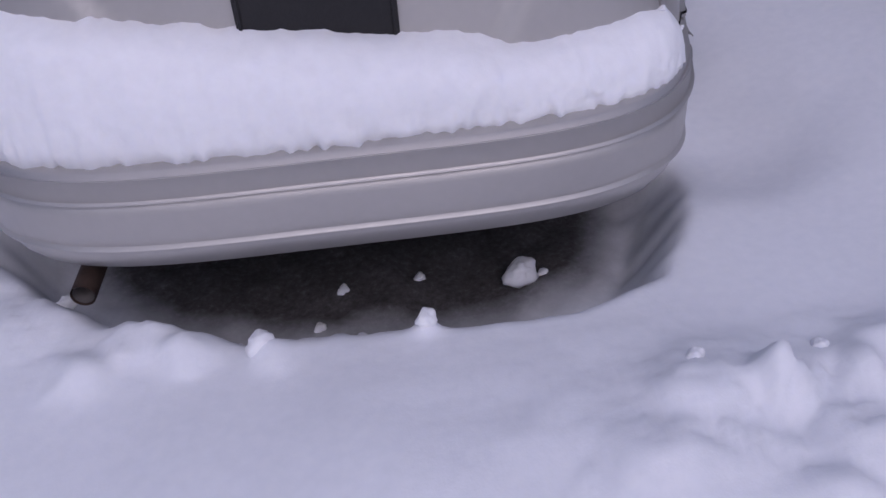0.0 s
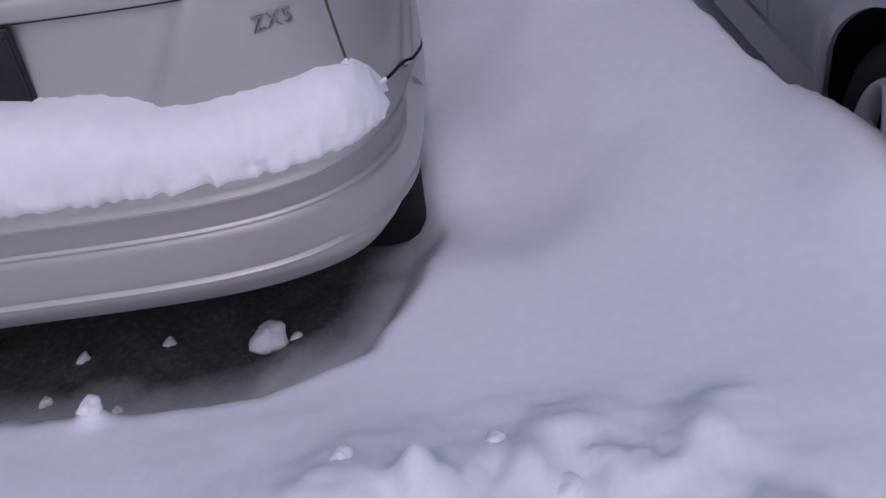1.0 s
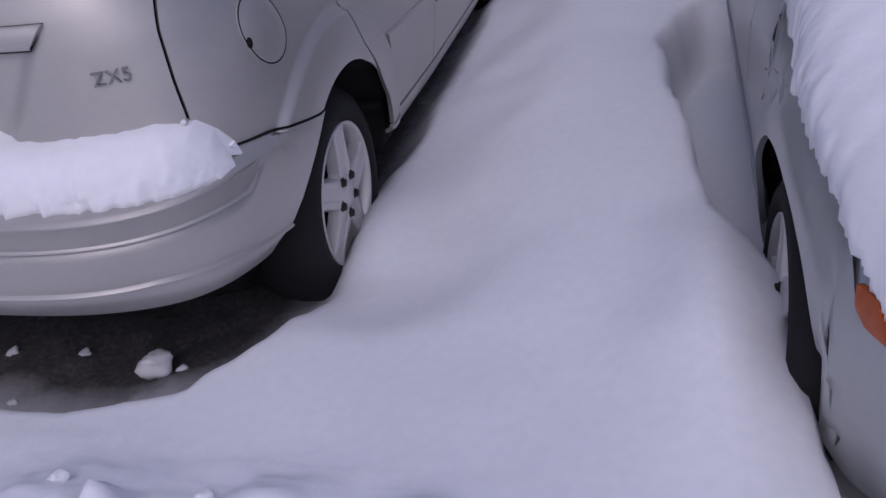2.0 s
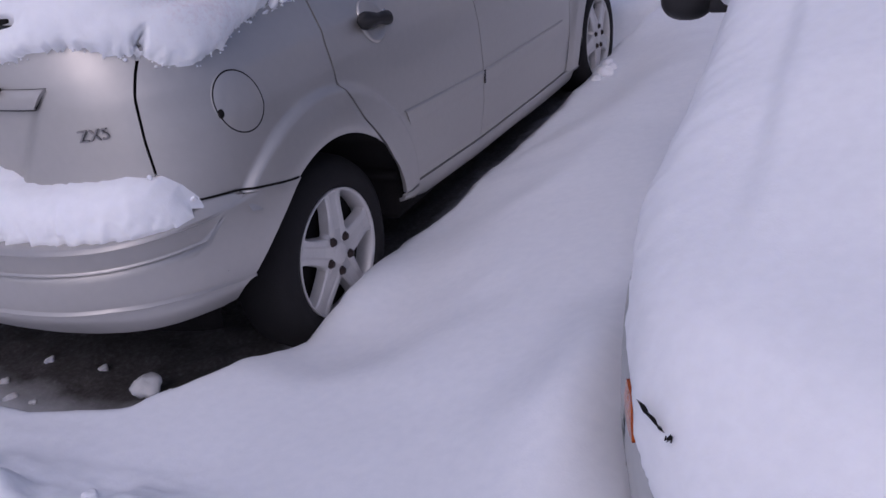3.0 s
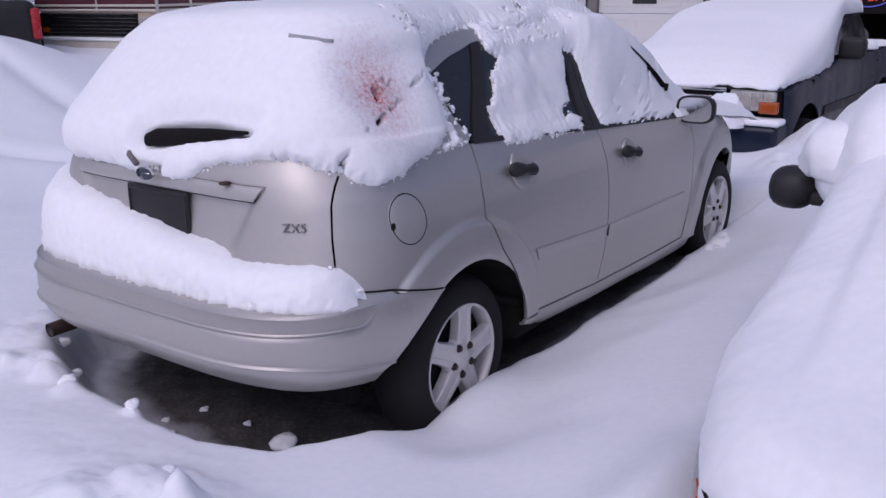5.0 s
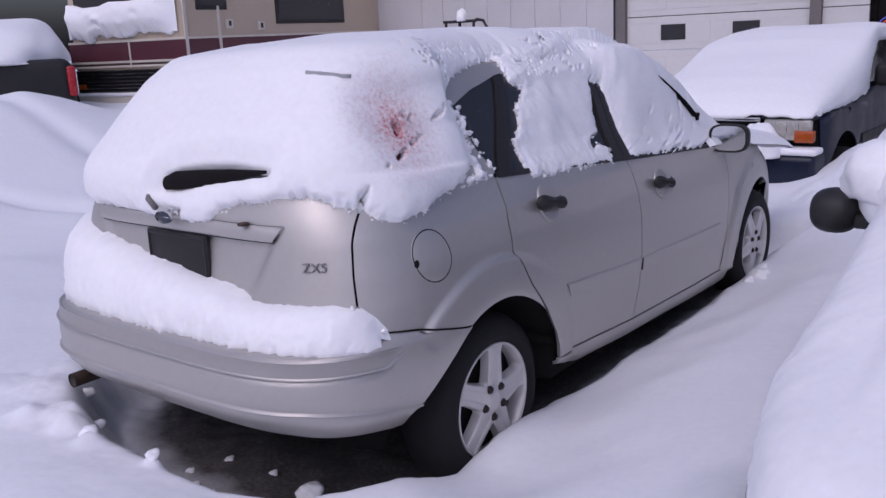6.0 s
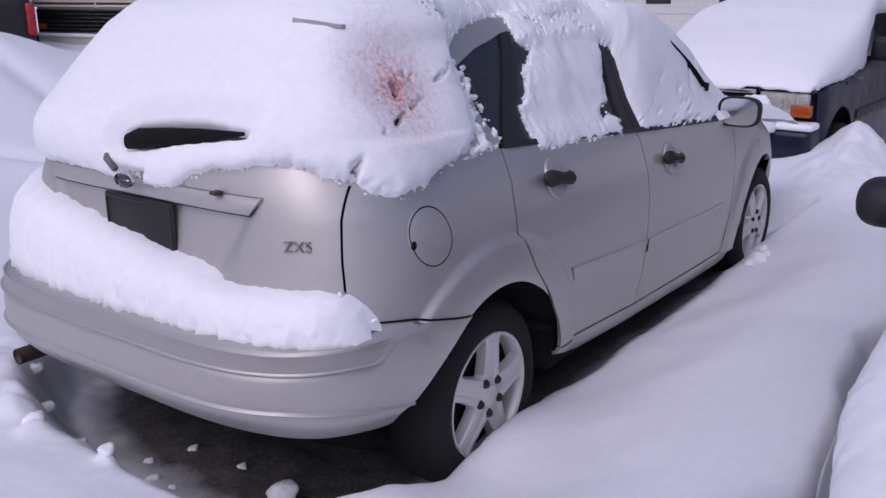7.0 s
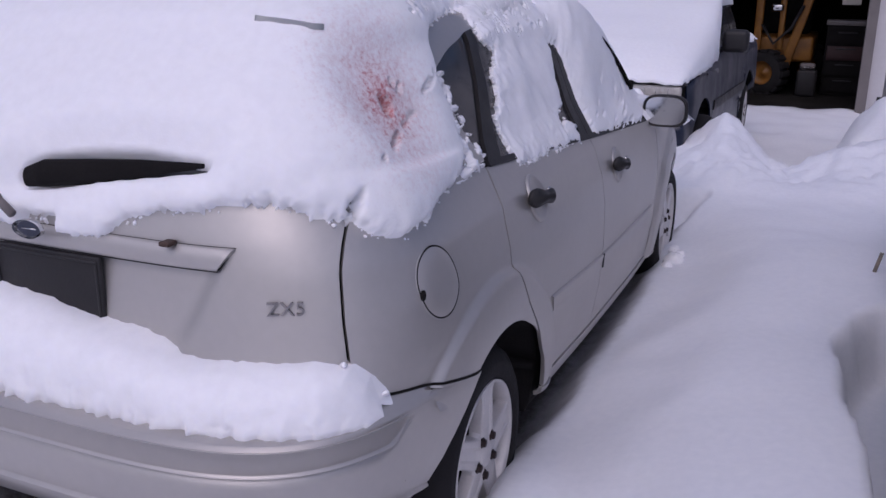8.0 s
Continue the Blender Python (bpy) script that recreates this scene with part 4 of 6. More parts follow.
# snow lying on the rear bumper's ledge
back_z = tab([-.80, -.6, -.16, .08, .235, .27, .31, .36, .48, .65, .72, .76], [.95, .915, .855, .825, .808, .80, .788, .775, .768, .775, .765, .72])
rows, us = [], np.r_[np.linspace(-.80, .66, 250), np.linspace(.663, .772, 46)]
for u in us:
    xr = min(abs(u), .79)
    z1 = back_z(u) + .006 * float(vnoise(u * 7, 1.5))
    end = math.sqrt(float(np.clip((.775 - u) / .025, 0, 1))) * float(smooth(-.82, -.74, u))
    xs, ys, _ = BUMPER.outline(.655)
    y0 = float(np.interp(xr, xs[:90], ys[:90])) - .03 + .005 * float(vnoise(u * 7, 7.5)) + .004 * float(vnoise(u * 55, 3.5)) + (1 - end) * .02
    y1 = BODY.back(min(xr, .72), min(z1, 1.0))[1] + .02 - recess(np.array([[[u, 0, z1 - .02]]]))[0, 0]
    z0 = .647 + .003 * float(vnoise(u * 60, 9.5))
    z1 = z0 + (z1 - z0) * max(end, .02)
    sec = []
    for a in np.linspace(0, math.pi / 2, 22):
        s, c = math.sin(a), math.cos(a)
        # from the front foot up and back
        yy, zz = y0 + (y1 - y0) * (1 - c ** .8), z0 + (z1 - z0) * s ** .78
        g = (.008 * float(vnoise(u * 5, yy * 8, zz * 8)) + .003 * float(vnoise(u * 22, yy * 22, zz * 22))) * s * c * 2
        crumb = (.012 * float(vnoise(u * 60, yy * 60, zz * 60)) + .004 * float(vnoise(u * 24, yy * 24, 3.3))) * math.exp(-a * 3.5)
        knob = (.007 * float(vnoise(u * 26, 2.5)) + .004 * float(vnoise(u * 70, 4.5))) * float(smooth(1.25, 1.55, a))
        sec.append((u * (.985 + .015 * c), yy - g - crumb, zz + g + knob))
    rows.append([(sec[0][0], y0 + .03, z0 - .012)] + sec + [(u, y1 + .03, z1 - .01)])
bm = grid_mesh(np.array(rows).transpose(1, 0, 2))
bmesh.ops.recalc_face_normals(bm, faces=bm.faces[:])
tagged(part("snow_ridge", bm, M_SNOW), "rounded ridge of snow lying on the rear bumper", "snow", kind="stuff")
for x, y, z, r in ((.70, .25, .772, .007), (.765, .31, .695, .007)):
    bm = bmesh.new()
    bmesh.ops.create_icosphere(bm, subdivisions=2, radius=r, matrix=Matrix.Translation((x, y, z)))
    for vv in bm.verts:
        vv.co += (vv.co - Vector((x, y, z))) * .8 * float(vnoise(vv.co.x * 130, vv.co.y * 130, vv.co.z * 130))
    tagged(part("snow_crumb", bm, M_SNOW), "small crumb of snow on the bumper corner", "snow", "snow crumbs")
# snow on the bonnet
nx, ny = 60, 60
X, Y = np.meshgrid(np.linspace(-.80, .80, nx), np.linspace(2.72, 4.16, ny))
B = .985 - .03 * (X / .74) ** 2 - .10 * np.clip((Y - 3.12) / 1.02, 0, 1) - .07 * np.clip((Y - 3.12) / 1.02, 0, 1) ** 3
edge = np.minimum(np.minimum(.79 - np.abs(X), 4.16 - Y), .2) + .01 * vnoise(X * 20, Y * 20)
Z = B + .085 * (1 - np.exp(-np.maximum(edge, 0) / .06)) + .01 * vnoise(X * 5, Y * 5) + .12 * smooth(3.3, 2.75, Y) * (1 - np.abs(X)) - .05
bm = grid_mesh(np.stack([X, Y, Z], -1))
tagged(part("snow_on_bonnet", bm, M_SNOW), "snow piled on the hatchback's bonnet", "snow", kind="stuff")


# ---- ground ----
HOLLOW = [(.83, .50), (.80, .36), (.735, .20), (.66, .03), (.45, -.068), (.13, -.06), (-.2, -.045), (-.52, .05), (-.72, .19), (-.87, .37), (-.95, .8), (-.95, 4.3), (.88, 4.35), (.78, 3.75), (.80, 3.1), (.82, 2.2), (.805, 1.2), (.795, .95)]
LUMPS = [(.752, -.386, .12, .048), (.60, -.41, .055, .07), (.66, -.36, .035, .05), (.93, -.37, .07, .05), (1.02, -.30, .04, .06), (1.10, -.42, .05, .06), (.86, -.52, .05, .07), (1.22, -.35, .06, .07), (.50, -.55, .06, .08), (1.0, -.60, .07, .06), (.78, -.62, .06, .05), (1.3, -.55, .06, .07),
         (.14, -.09, .05, .025), (-.18, -.12, .05, .045), (-.05, -.02, .04, .03), (-.28, .04, .05, .04), (-.42, -.03, .04, .07), (-.62, .13, .035, .07), (-.75, .05, .035, .09), (-.55, -.12, .05, .06), (-.86, .2, .035, .08), (.0, .10, .03, .03), (.10, .06, .035, .03), (-.35, -.10, .05, .05), (-.95, -.05, .03, .10), (-.1, .16, .03, .03), (-.5, .25, .03, .03)]


def ground_z(x, y):
    h = .265 + .035 * vnoise(x * .7 + 3, y * .7) + .018 * vnoise(x * 1.9, y * 1.9 + 5) + .006 * vnoise(x * 6, y * 6)
    # bank between the two cars, falling towards the hatchback's wheels
    h = h + .075 * smooth(1.0, 1.6, x) * smooth(2.2, 1.75, x) * smooth(-1.2, .2, y) * smooth(4.5, 2.5, y)
    h = h - .095 * smooth(1.32, .84, x) * smooth(.3, .8, x) * smooth(.2, .6, y) * smooth(4.2, 3.6, y)
    h = h + .05 * np.exp(-(((x - .88) / .075) ** 2 + ((y - .80) / .24) ** 2))
    # ridge behind the rear bumper
    h = h + .05 * np.exp(-((y + .42) / .25) ** 2) * smooth(-1.2, .2, x) * smooth(1.9, 1.2, x)
    h = h + .11 * np.exp(-(((x - 1.76) / .14) ** 2 + ((y - .28) / .38) ** 2))
    # drifts along the flank
    h = h + .014 * np.sin(5.0 * x - 1.6 * y + 1.2 * vnoise(x, y)) * smooth(.85, 1.05, x) * smooth(1.85, 1.5, x) * smooth(.1, .8, y)
    h = h + .010 * np.sin(9.0 * (x - 1.0) - 5.5 * y) * smooth(.86, .96, x) * smooth(1.35, 1.1, x) * smooth(.2, .5, y) * smooth(3.2, 2.0, y)
    for lx, ly, lh, lr in LUMPS:
        r = np.hypot(x - lx, y - ly) / lr
        r = r * (1 + .3 * vnoise(x * 22 + lx * 50, y * 22) + .15 * vnoise(x * 9 + ly * 70, y * 9))
        r = np.maximum(r + .12 * vnoise(x * 55, y * 55 + lx), 0)
        h = h + lh * (.45 * np.exp(-r ** 1.35) + .55 * np.clip(1.15 - r * .8, 0, 1)) * (1 if lh > .15 else .8)
    # trodden and crumbled snow near the spikes
    rough = np.exp(-(((x - .95) / .45) ** 2 + ((y + .45) / .22) ** 2)) + .45 * np.exp(-(((x + .35) / .6) ** 2 + ((y - .02) / .16) ** 2))
    rough = rough + .12 * np.exp(-(((x - .1) / .5) ** 2 + ((y + .38) / .2) ** 2))
    n = vnoise(x * 11 + .4 * vnoise(x * 30, y * 30), y * 11)
    n = .5 * n + .5 * (np.floor(n * 4) + smooth(.3, .7, n * 4 - np.floor(n * 4))) / 4
    h = h + rough * (.024 * n + .016 * np.abs(vnoise(x * 26, y * 26)) + .008 * vnoise(x * 60, y * 60))
    # hollow sheltered by the car
    sd = poly_sd(x, y, HOLLOW) + .02 * vnoise(x * 5, y * 5) + .008 * vnoise(x * 17, y * 17)
    floor = .045 + .02 * vnoise(x * 4, y * 4) + .012 * vnoise(x * 15, y * 15)
    wide = .11 + .05 * smooth(.5, -.1, y) * smooth(.3, -.2, x)
    h = floor + (h - floor) * smooth(wide, -.05, sd)
    # melted hollow beside the grey car
    sd = poly_sd(x, y, [(1.79, .66), (1.755, 1.0), (1.69, 1.5), (1.66, 1.9), (1.71, 2.2), (1.80, 2.36), (2.6, 2.45), (2.6, -.35), (2.015, -.40), (1.955, .0), (1.93, .46)])
    h = .06 + (h - .06) * smooth(.06, -.03, sd + .012 * vnoise(x * 7, y * 7))
    # far yard: driven lane, banks pushed up beside it
    lane = smooth(5.9, 7.8, y) * smooth(-3.2, -1.4, x) * smooth(12, 6, x)
    h = h - .49 * lane + .05 * lane * vnoise(x * 2.5, y * 2.5)
    h = h + .30 * np.exp(-np.abs((x - .80) / .30) ** 1.4 - np.abs((y - 5.75) / .50) ** 1.6) + .12 * np.exp(-(((x - 1.0) / .3) ** 2 + ((y - 4.9) / .5) ** 2)) + .24 * np.exp(-(((x - 1.85) / .42) ** 2 + ((y - 5.4) / .6) ** 2)) + .12 * np.exp(-(((x - 2.0) / .3) ** 2 + ((y - 7.6) / .8) ** 2))
    h = h - .12 * np.exp(-(((x - 1.25) / .28) ** 2 + ((y - 6.2) / 1.2) ** 2))
    # broken banks beyond the bonnet
    far = smooth(4.3, 5.0, y) * smooth(9.0, 7.0, y) * smooth(.45, .75, x) * smooth(4.5, 3.0, x)
    h = h + far * (.06 * vnoise(x * 3.4 + 1, y * 2.2) + .035 * np.abs(vnoise(x * 8, y * 6)) + .02 * vnoise(x * 19, y * 15))
    # the yard rises to the west
    h = h + .48 * smooth(-4.5, -8.5, x) + .42 * np.exp(-(((x + 7.7) / 1.1) ** 2 + ((y - 3.5) / 1.3) ** 2))
    # wheel tracks on the far side
    for k in (0, 1.5):
        h = h - .07 * np.exp(-((y - 2.9 - k - .12 * x) / .16) ** 2) * smooth(-1.8, -2.6, x)
    h = np.where((x > -.75) & (x < 2.5) & (y > 12.7) & (y < 19.5), -.40, h)
    return np.where(np.hypot(x, y) > 60, .3, h)


def steps(knots):
    out = []
    for (a, s), (b, _) in zip(knots, knots[1:]):
        out += list(np.arange(a, b - 1e-6, s))
    return np.array(out + [knots[-1][0]])


gx = steps([(-400, 60), (-40, 5), (-15, .3), (-4, .10), (-1.3, .016), (1.45, .025), (2.2, .08), (4, .4), (12, 5), (40, 60), (400, 1)])
gy = steps([(-400, 60), (-40, 5), (-10, 1), (-2, .06), (-.85, .016), (.6, .03), (2.6, .05), (8, .15), (14, 1.5), (40, 60), (400, 1)])
GX, GY = np.meshgrid(gx, gy)
GZ = ground_z(GX, GY)
nr_, nc_ = GX.shape
idx = np.arange(nr_ * nc_).reshape(nr_, nc_)
faces = np.stack([idx[:-1, :-1], idx[:-1, 1:], idx[1:, 1:], idx[1:, :-1]], -1).reshape(-1, 4)
ground = raw("ground", np.stack([GX, GY, GZ], -1).reshape(-1, 3).tolist(), faces.tolist(), M_GROUND)
tagged(ground, "deep white snow on a parking yard, hollowed under the cars", "snow", kind="structure")
# mask under the hatchback: some bare ground, the rest painted shade
bare_shade = ground.data.attributes.new("bare_shade", "FLOAT", "POINT")
BARE_SHADE = [(.80, .50), (.68, .20), (.42, .07), (.13, .06), (-.2, .08), (-.55, .18), (-.82, .40), (-.90, .8), (-.85, 4.2), (.82, 4.2), (.86, 3.0), (.88, 1.3)]
sdv = poly_sd(GX, GY, BARE_SHADE)
bv = .60 * smooth(-.12, .30, sdv)
bare_shade.data.foreach_set("value", np.clip(bv, 0, 1).ravel().astype(np.float32))


def chunk(x, y, z, r, seed, squash=.8, label="broken lump of snow lying in the hollow"):
    bm = bmesh.new()
    bmesh.ops.create_icosphere(bm, subdivisions=3, radius=1)
    for v in bm.verts:
        p = v.co.copy()
        k = 1 + .25 * float(vnoise(p.x * 1.3 + seed, p.y * 1.3, p.z * 1.3)) + .10 * float(vnoise(p.x * 4 + seed, p.y * 4, p.z * 4))
        for axis in ((.8, -.5, .3), (-.5, -.7, .5), (.1, .2, .97), (-.8, .4, .4), (.3, -.9, -.2)):
            d = p.dot(Vector(axis).normalized())
            if d > .6:
                k *= .6 / d
        v.co = Vector((p.x * k * r, p.y * k * r, p.z * k * r * squash)) + Vector((x, y, z))
    return tagged(part("snow_chunk", bm, M_SNOW), label, "snow chunk", "snow chunks")


chunk(.40, .29, .085, .048, 3.0, .9, "white block of snow lying under the rear bumper")
for x, y, r, s in ((.46, .31, .02, 5), (.14, -.10, .026, 8), (-.30, .07, .032, 1), (-.02, .14, .024, 2), (.08, .10, .02, 4), (-.12, .20, .022, 6), (-.45, .06, .03, 9), (-.68, .16, .032, 11), (-.2, -.11, .035, 12), (.05, .16, .016, 13), (.62, -.33, .024, 14), (.98, -.42, .03, 15), (.88, -.30, .022, 16), (-.06, .33, .02, 17), (.14, .36, .022, 18)):
    chunk(x, y, float(ground_z(np.array(x), np.array(y))) + r * .05, r, s * 1.7)
for x, y, r, s in ((.89, 3.22, .05, 21), (.86, 3.38, .035, 22), (.90, 3.32, .03, 23), (.87, 3.14, .03, 24)):
    chunk(x, y, float(ground_z(np.array(x), np.array(y))) + r * .5, r, s * 1.3, .8, "lump of snow packed against the front tyre")
# dead stalk by the melted hollow
tagged(part("dead_stalk", tube([(1.755, 2.80, .16), (1.77, 2.83, .30), (1.80, 2.86, .42)], .008, 6), M_WOOD), "grey dead stalk sticking out of the snow", "plant")


# ---- the grey sedan, nose towards the camera ----
S_W = ([.2, .3, .5, .65, .75, .85, .95, 1.2, 1.35, 1.42], [.80, .82, .85, .85, .835, .79, .72, .62, .55, .4])
S_YF = ([.2, .35, .5, .6, .66, .72, .80, .88, .95, 1.0, 1.2, 1.38, 1.42], [4.46, 4.54, 4.51, 4.48, 4.43, 4.28, 3.85, 3.4, 3.0, 2.85, 2.5, 2.1, 1.9])
S_YR = ([.2, .5, .8, .9, .95, 1.2, 1.38, 1.42], [.1, .0, .08, .12, .5, 1.0, 1.4, 1.5])
SEDAN = Shell(S_W, S_YR, S_YF, 1.6, 4.0, 2.4, 3.45, 0.0)
TO_SEDAN = Matrix.Translation((2.72, 3.95, 0)) @ Matrix.Rotation(math.pi, 4, "Z")
S_HUB, S_HZ, S_ARCH = 3.59, .29, .362


def s_foot(y, hub=S_HUB, floor=.22):
    d = S_ARCH ** 2 - (y - hub) ** 2
    return max(S_HZ + math.sqrt(d), floor) if d > 0 else floor


def s_flare(G):
    r = np.hypot(G[..., 1] - S_HUB, G[..., 2] - S_HZ)
    return .012 * (1 - smooth(.40, .46, r))


sedan = thing("sedan", (2.72, 1.9, 0), "grey-silver sedan buried in snow, nose out", "car")
kw = {"m": TO_SEDAN}
core = []
for z in np.linspace(.18, 1.41, 40):
    x, y, s = SEDAN.outline(z)
    t = np.linspace(0, s[-1], 110)
    xx, yy = np.interp(t, s, x) - .02, np.clip(np.interp(t, s, y), .03, 4.38)
    r = np.hypot(yy - S_HUB, z - S_HZ)
    xx = np.where((r < S_ARCH + .015) & (xx > .5), .55, np.maximum(xx, 0))
    core.append(np.c_[np.r_[xx, -xx[::-1]], np.r_[yy, yy[::-1]], np.full(220, z)])
bm = grid_mesh(np.array(core), True)
bmesh.ops.holes_fill(bm, edges=[e for e in bm.edges if e.is_boundary])
part("underbody", bm, M_DARK, sedan, **kw)
for flip in (False, True):
    top = tab([0, 1.2, 2.9, 3.4, 3.9, 4.3], [.92, .95, .93, .86, .79, .72])
    part("fender", SEDAN.patch(60, [s_foot] + [mixf(s_foot, lambda y: top(y) + .05, k) for k in np.linspace(.03, 1, 22)], lambda z: ("y", 2.83), lambda z: ("f", .70), mirror=flip, shape=s_flare), M_SILVER2, sedan, **kw)
    d = part("front_door", SEDAN.patch(40, list(np.linspace(.33, .93, 18)), lambda z: ("y", 1.75), lambda z: ("y", 2.823), mirror=flip), M_SILVER2, sedan, **kw)
    part("rear_door", SEDAN.patch(30, list(np.linspace(.33, .93, 18)), lambda z: ("y", .95), lambda z: ("y", 1.743), mirror=flip), M_SILVER2, sedan, **kw)
    part("rocker", SEDAN.patch(30, [.19, .22, .28, .315, .322], lambda z: ("y", .95), lambda z: ("y", S_HUB - math.sqrt(S_ARCH ** 2 - (z - S_HZ) ** 2) - .004), mirror=flip, off=.008), M_SILVER2, sedan, **kw)
    part("rear_quarter_panel", SEDAN.patch(40, list(np.linspace(.25, .93, 18)), lambda z: ("x", .0), lambda z: ("y", .943), mirror=flip), M_SILVER2, sedan, **kw)
    part("side_window", SEDAN.patch(40, list(np.linspace(.955, 1.36, 14)), lambda z: ("y", np.interp(z, [.95, 1.36], [.9, 1.5])), lambda z: ("y", np.interp(z, [.95, 1.2, 1.36], [2.85, 2.5, 2.15])), mirror=flip, off=.003), M_GLASS, sedan, **kw)
    lens = part("headlamp", SEDAN.patch(20, list(np.linspace(.585, .665, 9)), lambda z: ("y", 4.02), lambda z: ("f", .50), mirror=flip, off=.006), M_LENS_C, sedan, "clear headlamp under snow", **kw)
    part("turn_lens", SEDAN.patch(10, list(np.linspace(.580, .630, 9)), lambda z: ("y", np.interp(z, [.57, .60, .64], [4.045, 3.998, 3.985])), lambda z: ("y", np.interp(z, [.57, .61, .66], [4.085, 4.055, 4.005])), mirror=flip, off=.012), M_LENS_O, lens, "amber turn-signal lens", **kw)
rows = []
for z in (.20, .25, .30, .38, .46, .52, .56, .60, .64):
    xs, ys, ss = SEDAN.outline(z)
    run = np.linspace(SEDAN.s_of(z, ("f", .70)), ss[-1], 30)
    rows.append([(-np.interp(v, ss, xs), np.interp(v, ss, ys), z) for v in run] + [(np.interp(v, ss, xs), np.interp(v, ss, ys), z) for v in run[-2::-1]])
part("front_bumper", panel(np.array(rows)), M_SILVER2, sedan, "grey front bumper", **kw)
G = np.array([[(u * .74, y, np.interp(y, [2.9, 3.4, 3.9, 4.3], [.94, .87, .795, .70]) - .03 * u * u) for u in np.linspace(-1, 1, 21) for y in [2.9 + t * (float(np.interp(abs(u) * .74, [0, .45, .55, .66, .74], [4.28, 4.2, 4.14, 4.05, 3.93])) - 2.9)]] for t in np.linspace(0, 1, 16)])
part("bonnet", panel(G, 0, .012), M_SILVER2, sedan, **kw)
G = np.array([[(u * np.interp(z, *S_W) * .9, np.interp(z, *S_YF) + .01 - .1 * u * u, z) for u in np.linspace(-1, 1, 15)] for z in np.linspace(.99, 1.38, 10)])
part("windscreen", panel(G, 0, .008), M_GLASS, sedan, **kw)
part("roof", SEDAN.patch(40, [1.37, 1.39, 1.41, 1.42], lambda z: ("y", 2.0), None, both=True), M_SILVER2, sedan, **kw)
for flip in (False, True):
    sx = -1 if flip else 1
    mir = part("door_mirror", block((.74, 2.72, .93), (.90, 2.80, .975), .015), M_TRIM, sedan, "black door mirror")
    mir.data.transform(TO_SEDAN @ Matrix.Diagonal((sx, 1, 1, 1)))
    bm = bmesh.new()
    bmesh.ops.create_icosphere(bm, subdivisions=3, radius=1)
    for v in bm.verts:
        c = v.co
        c.y = max(c.y, -.35)
        v.co = Vector((.95 + .07 * math.copysign(abs(c.x) ** .8, c.x), 2.76 + .08 * c.y, .975 + .066 * math.copysign(abs(c.z) ** .8, c.z)))
    part("mirror_housing", bm, M_TRIM, mir, m=TO_SEDAN @ Matrix.Diagonal((sx, 1, 1, 1)))
for hy in (.36, 2.95):
    wheel((1.90, hy, S_HZ), 205 if hy < 1 else 60, True, sedan)
    wheel((3.54, hy, S_HZ), 20, False, sedan)


def sedan_cover(x, y, z, az):
    edge = np.interp(y, [-1, 2.1, 2.35, 2.65, 2.9, 3.4, 3.65, 3.8, 3.87, 3.92, 4.0, 4.06, 4.12, 4.2], [1.33, 1.31, 1.18, .94, .83, .775, .735, .70, .685, .66, .64, .60, .575, .562])
    edge = np.where(np.abs(x) < .62, .562, edge)
    d = z - edge
    d = np.where((x > .5) & (y > 3.85), np.minimum(d, -poly_sd(y, z, [(3.95, .55), (3.955, .615), (3.98, .63), (3.995, .62), (4.025, .60), (4.085, .56), (4.10, .54)])), d)
    return np.minimum(d, .25)


def bonnet_front(x):
    return np.interp(np.abs(x), [0, .45, .55, .66, .72, .775, .80, .83], [4.33, 4.27, 4.216, 4.15, 4.085, 3.995, 3.93, 3.85])


def sedan_depth(x, y, z, N):
    return .012 + .012 * smooth(.0, .06, bonnet_front(x) - y)


def sedan_lift(x, y, z, N):
    t = np.interp(y, [-1, 2.4, 2.7, 3.3, 3.5, 3.7, 3.9, 4.1, 4.3], [.06, .20, .30, .18, .155, .105, .075, .065, .05])
    return t * smooth(-.02, .10, bonnet_front(x) - y) * (1 + .12 * vnoise(x * 3, y * 3))


v, f, rim = crust(SEDAN, (0, 2.9, .42), np.r_[np.arange(0, 92, 2.0), np.arange(92, 235, .32), np.arange(235, 359, 2.0), 360.0], np.r_[np.arange(5, 50, .32), np.arange(50, 90, 1.0), 90.0], sedan_cover, sedan_depth, .03, .8, sedan_lift, calm=14)
v = [tuple(TO_SEDAN @ Vector(p)) for p in v]
tagged(raw("snow_cover", v, f, M_SNOW), "smooth thick snow over the grey sedan's bonnet and glass", "snow", kind="stuff")
# dark slit of the bonnet's front edge, showing through the snow
def slit(a, b, r, seed):
    """A ragged dark slit between two places, tapering at both ends."""
    a, b, rings = Vector(a), Vector(b), []
    side = (b - a).cross(Vector((0, -.6, .8))).normalized()
    for t in np.linspace(0, 1, 15):
        w = r * (math.sin(math.pi * min(max(t, .03), .97)) ** .6) * (1 + .7 * float(vnoise(t * 9 + seed, seed)))
        p = a.lerp(b, float(t)) + side * .004 * float(vnoise(t * 5, seed + 3.3))
        rings.append([p - side * w, p + Vector((0, -.002, .0022)), p + side * w, p - Vector((0, -.006, .006))])
    return grid_mesh(np.array(rings), True)


for k, (a, b, r) in enumerate((((1.992, -.156, .680), (2.044, -.214, .676), .0034), ((2.050, -.222, .678), (2.060, -.228, .678), .0040), ((2.160, -.279, .671), (2.168, -.283, .671), .0035), ((2.168, -.283, .676), (2.174, -.286, .676), .003))):
    part("bonnet_gap", slit(a, b, r, k * 2.7), M_DARK, sedan)


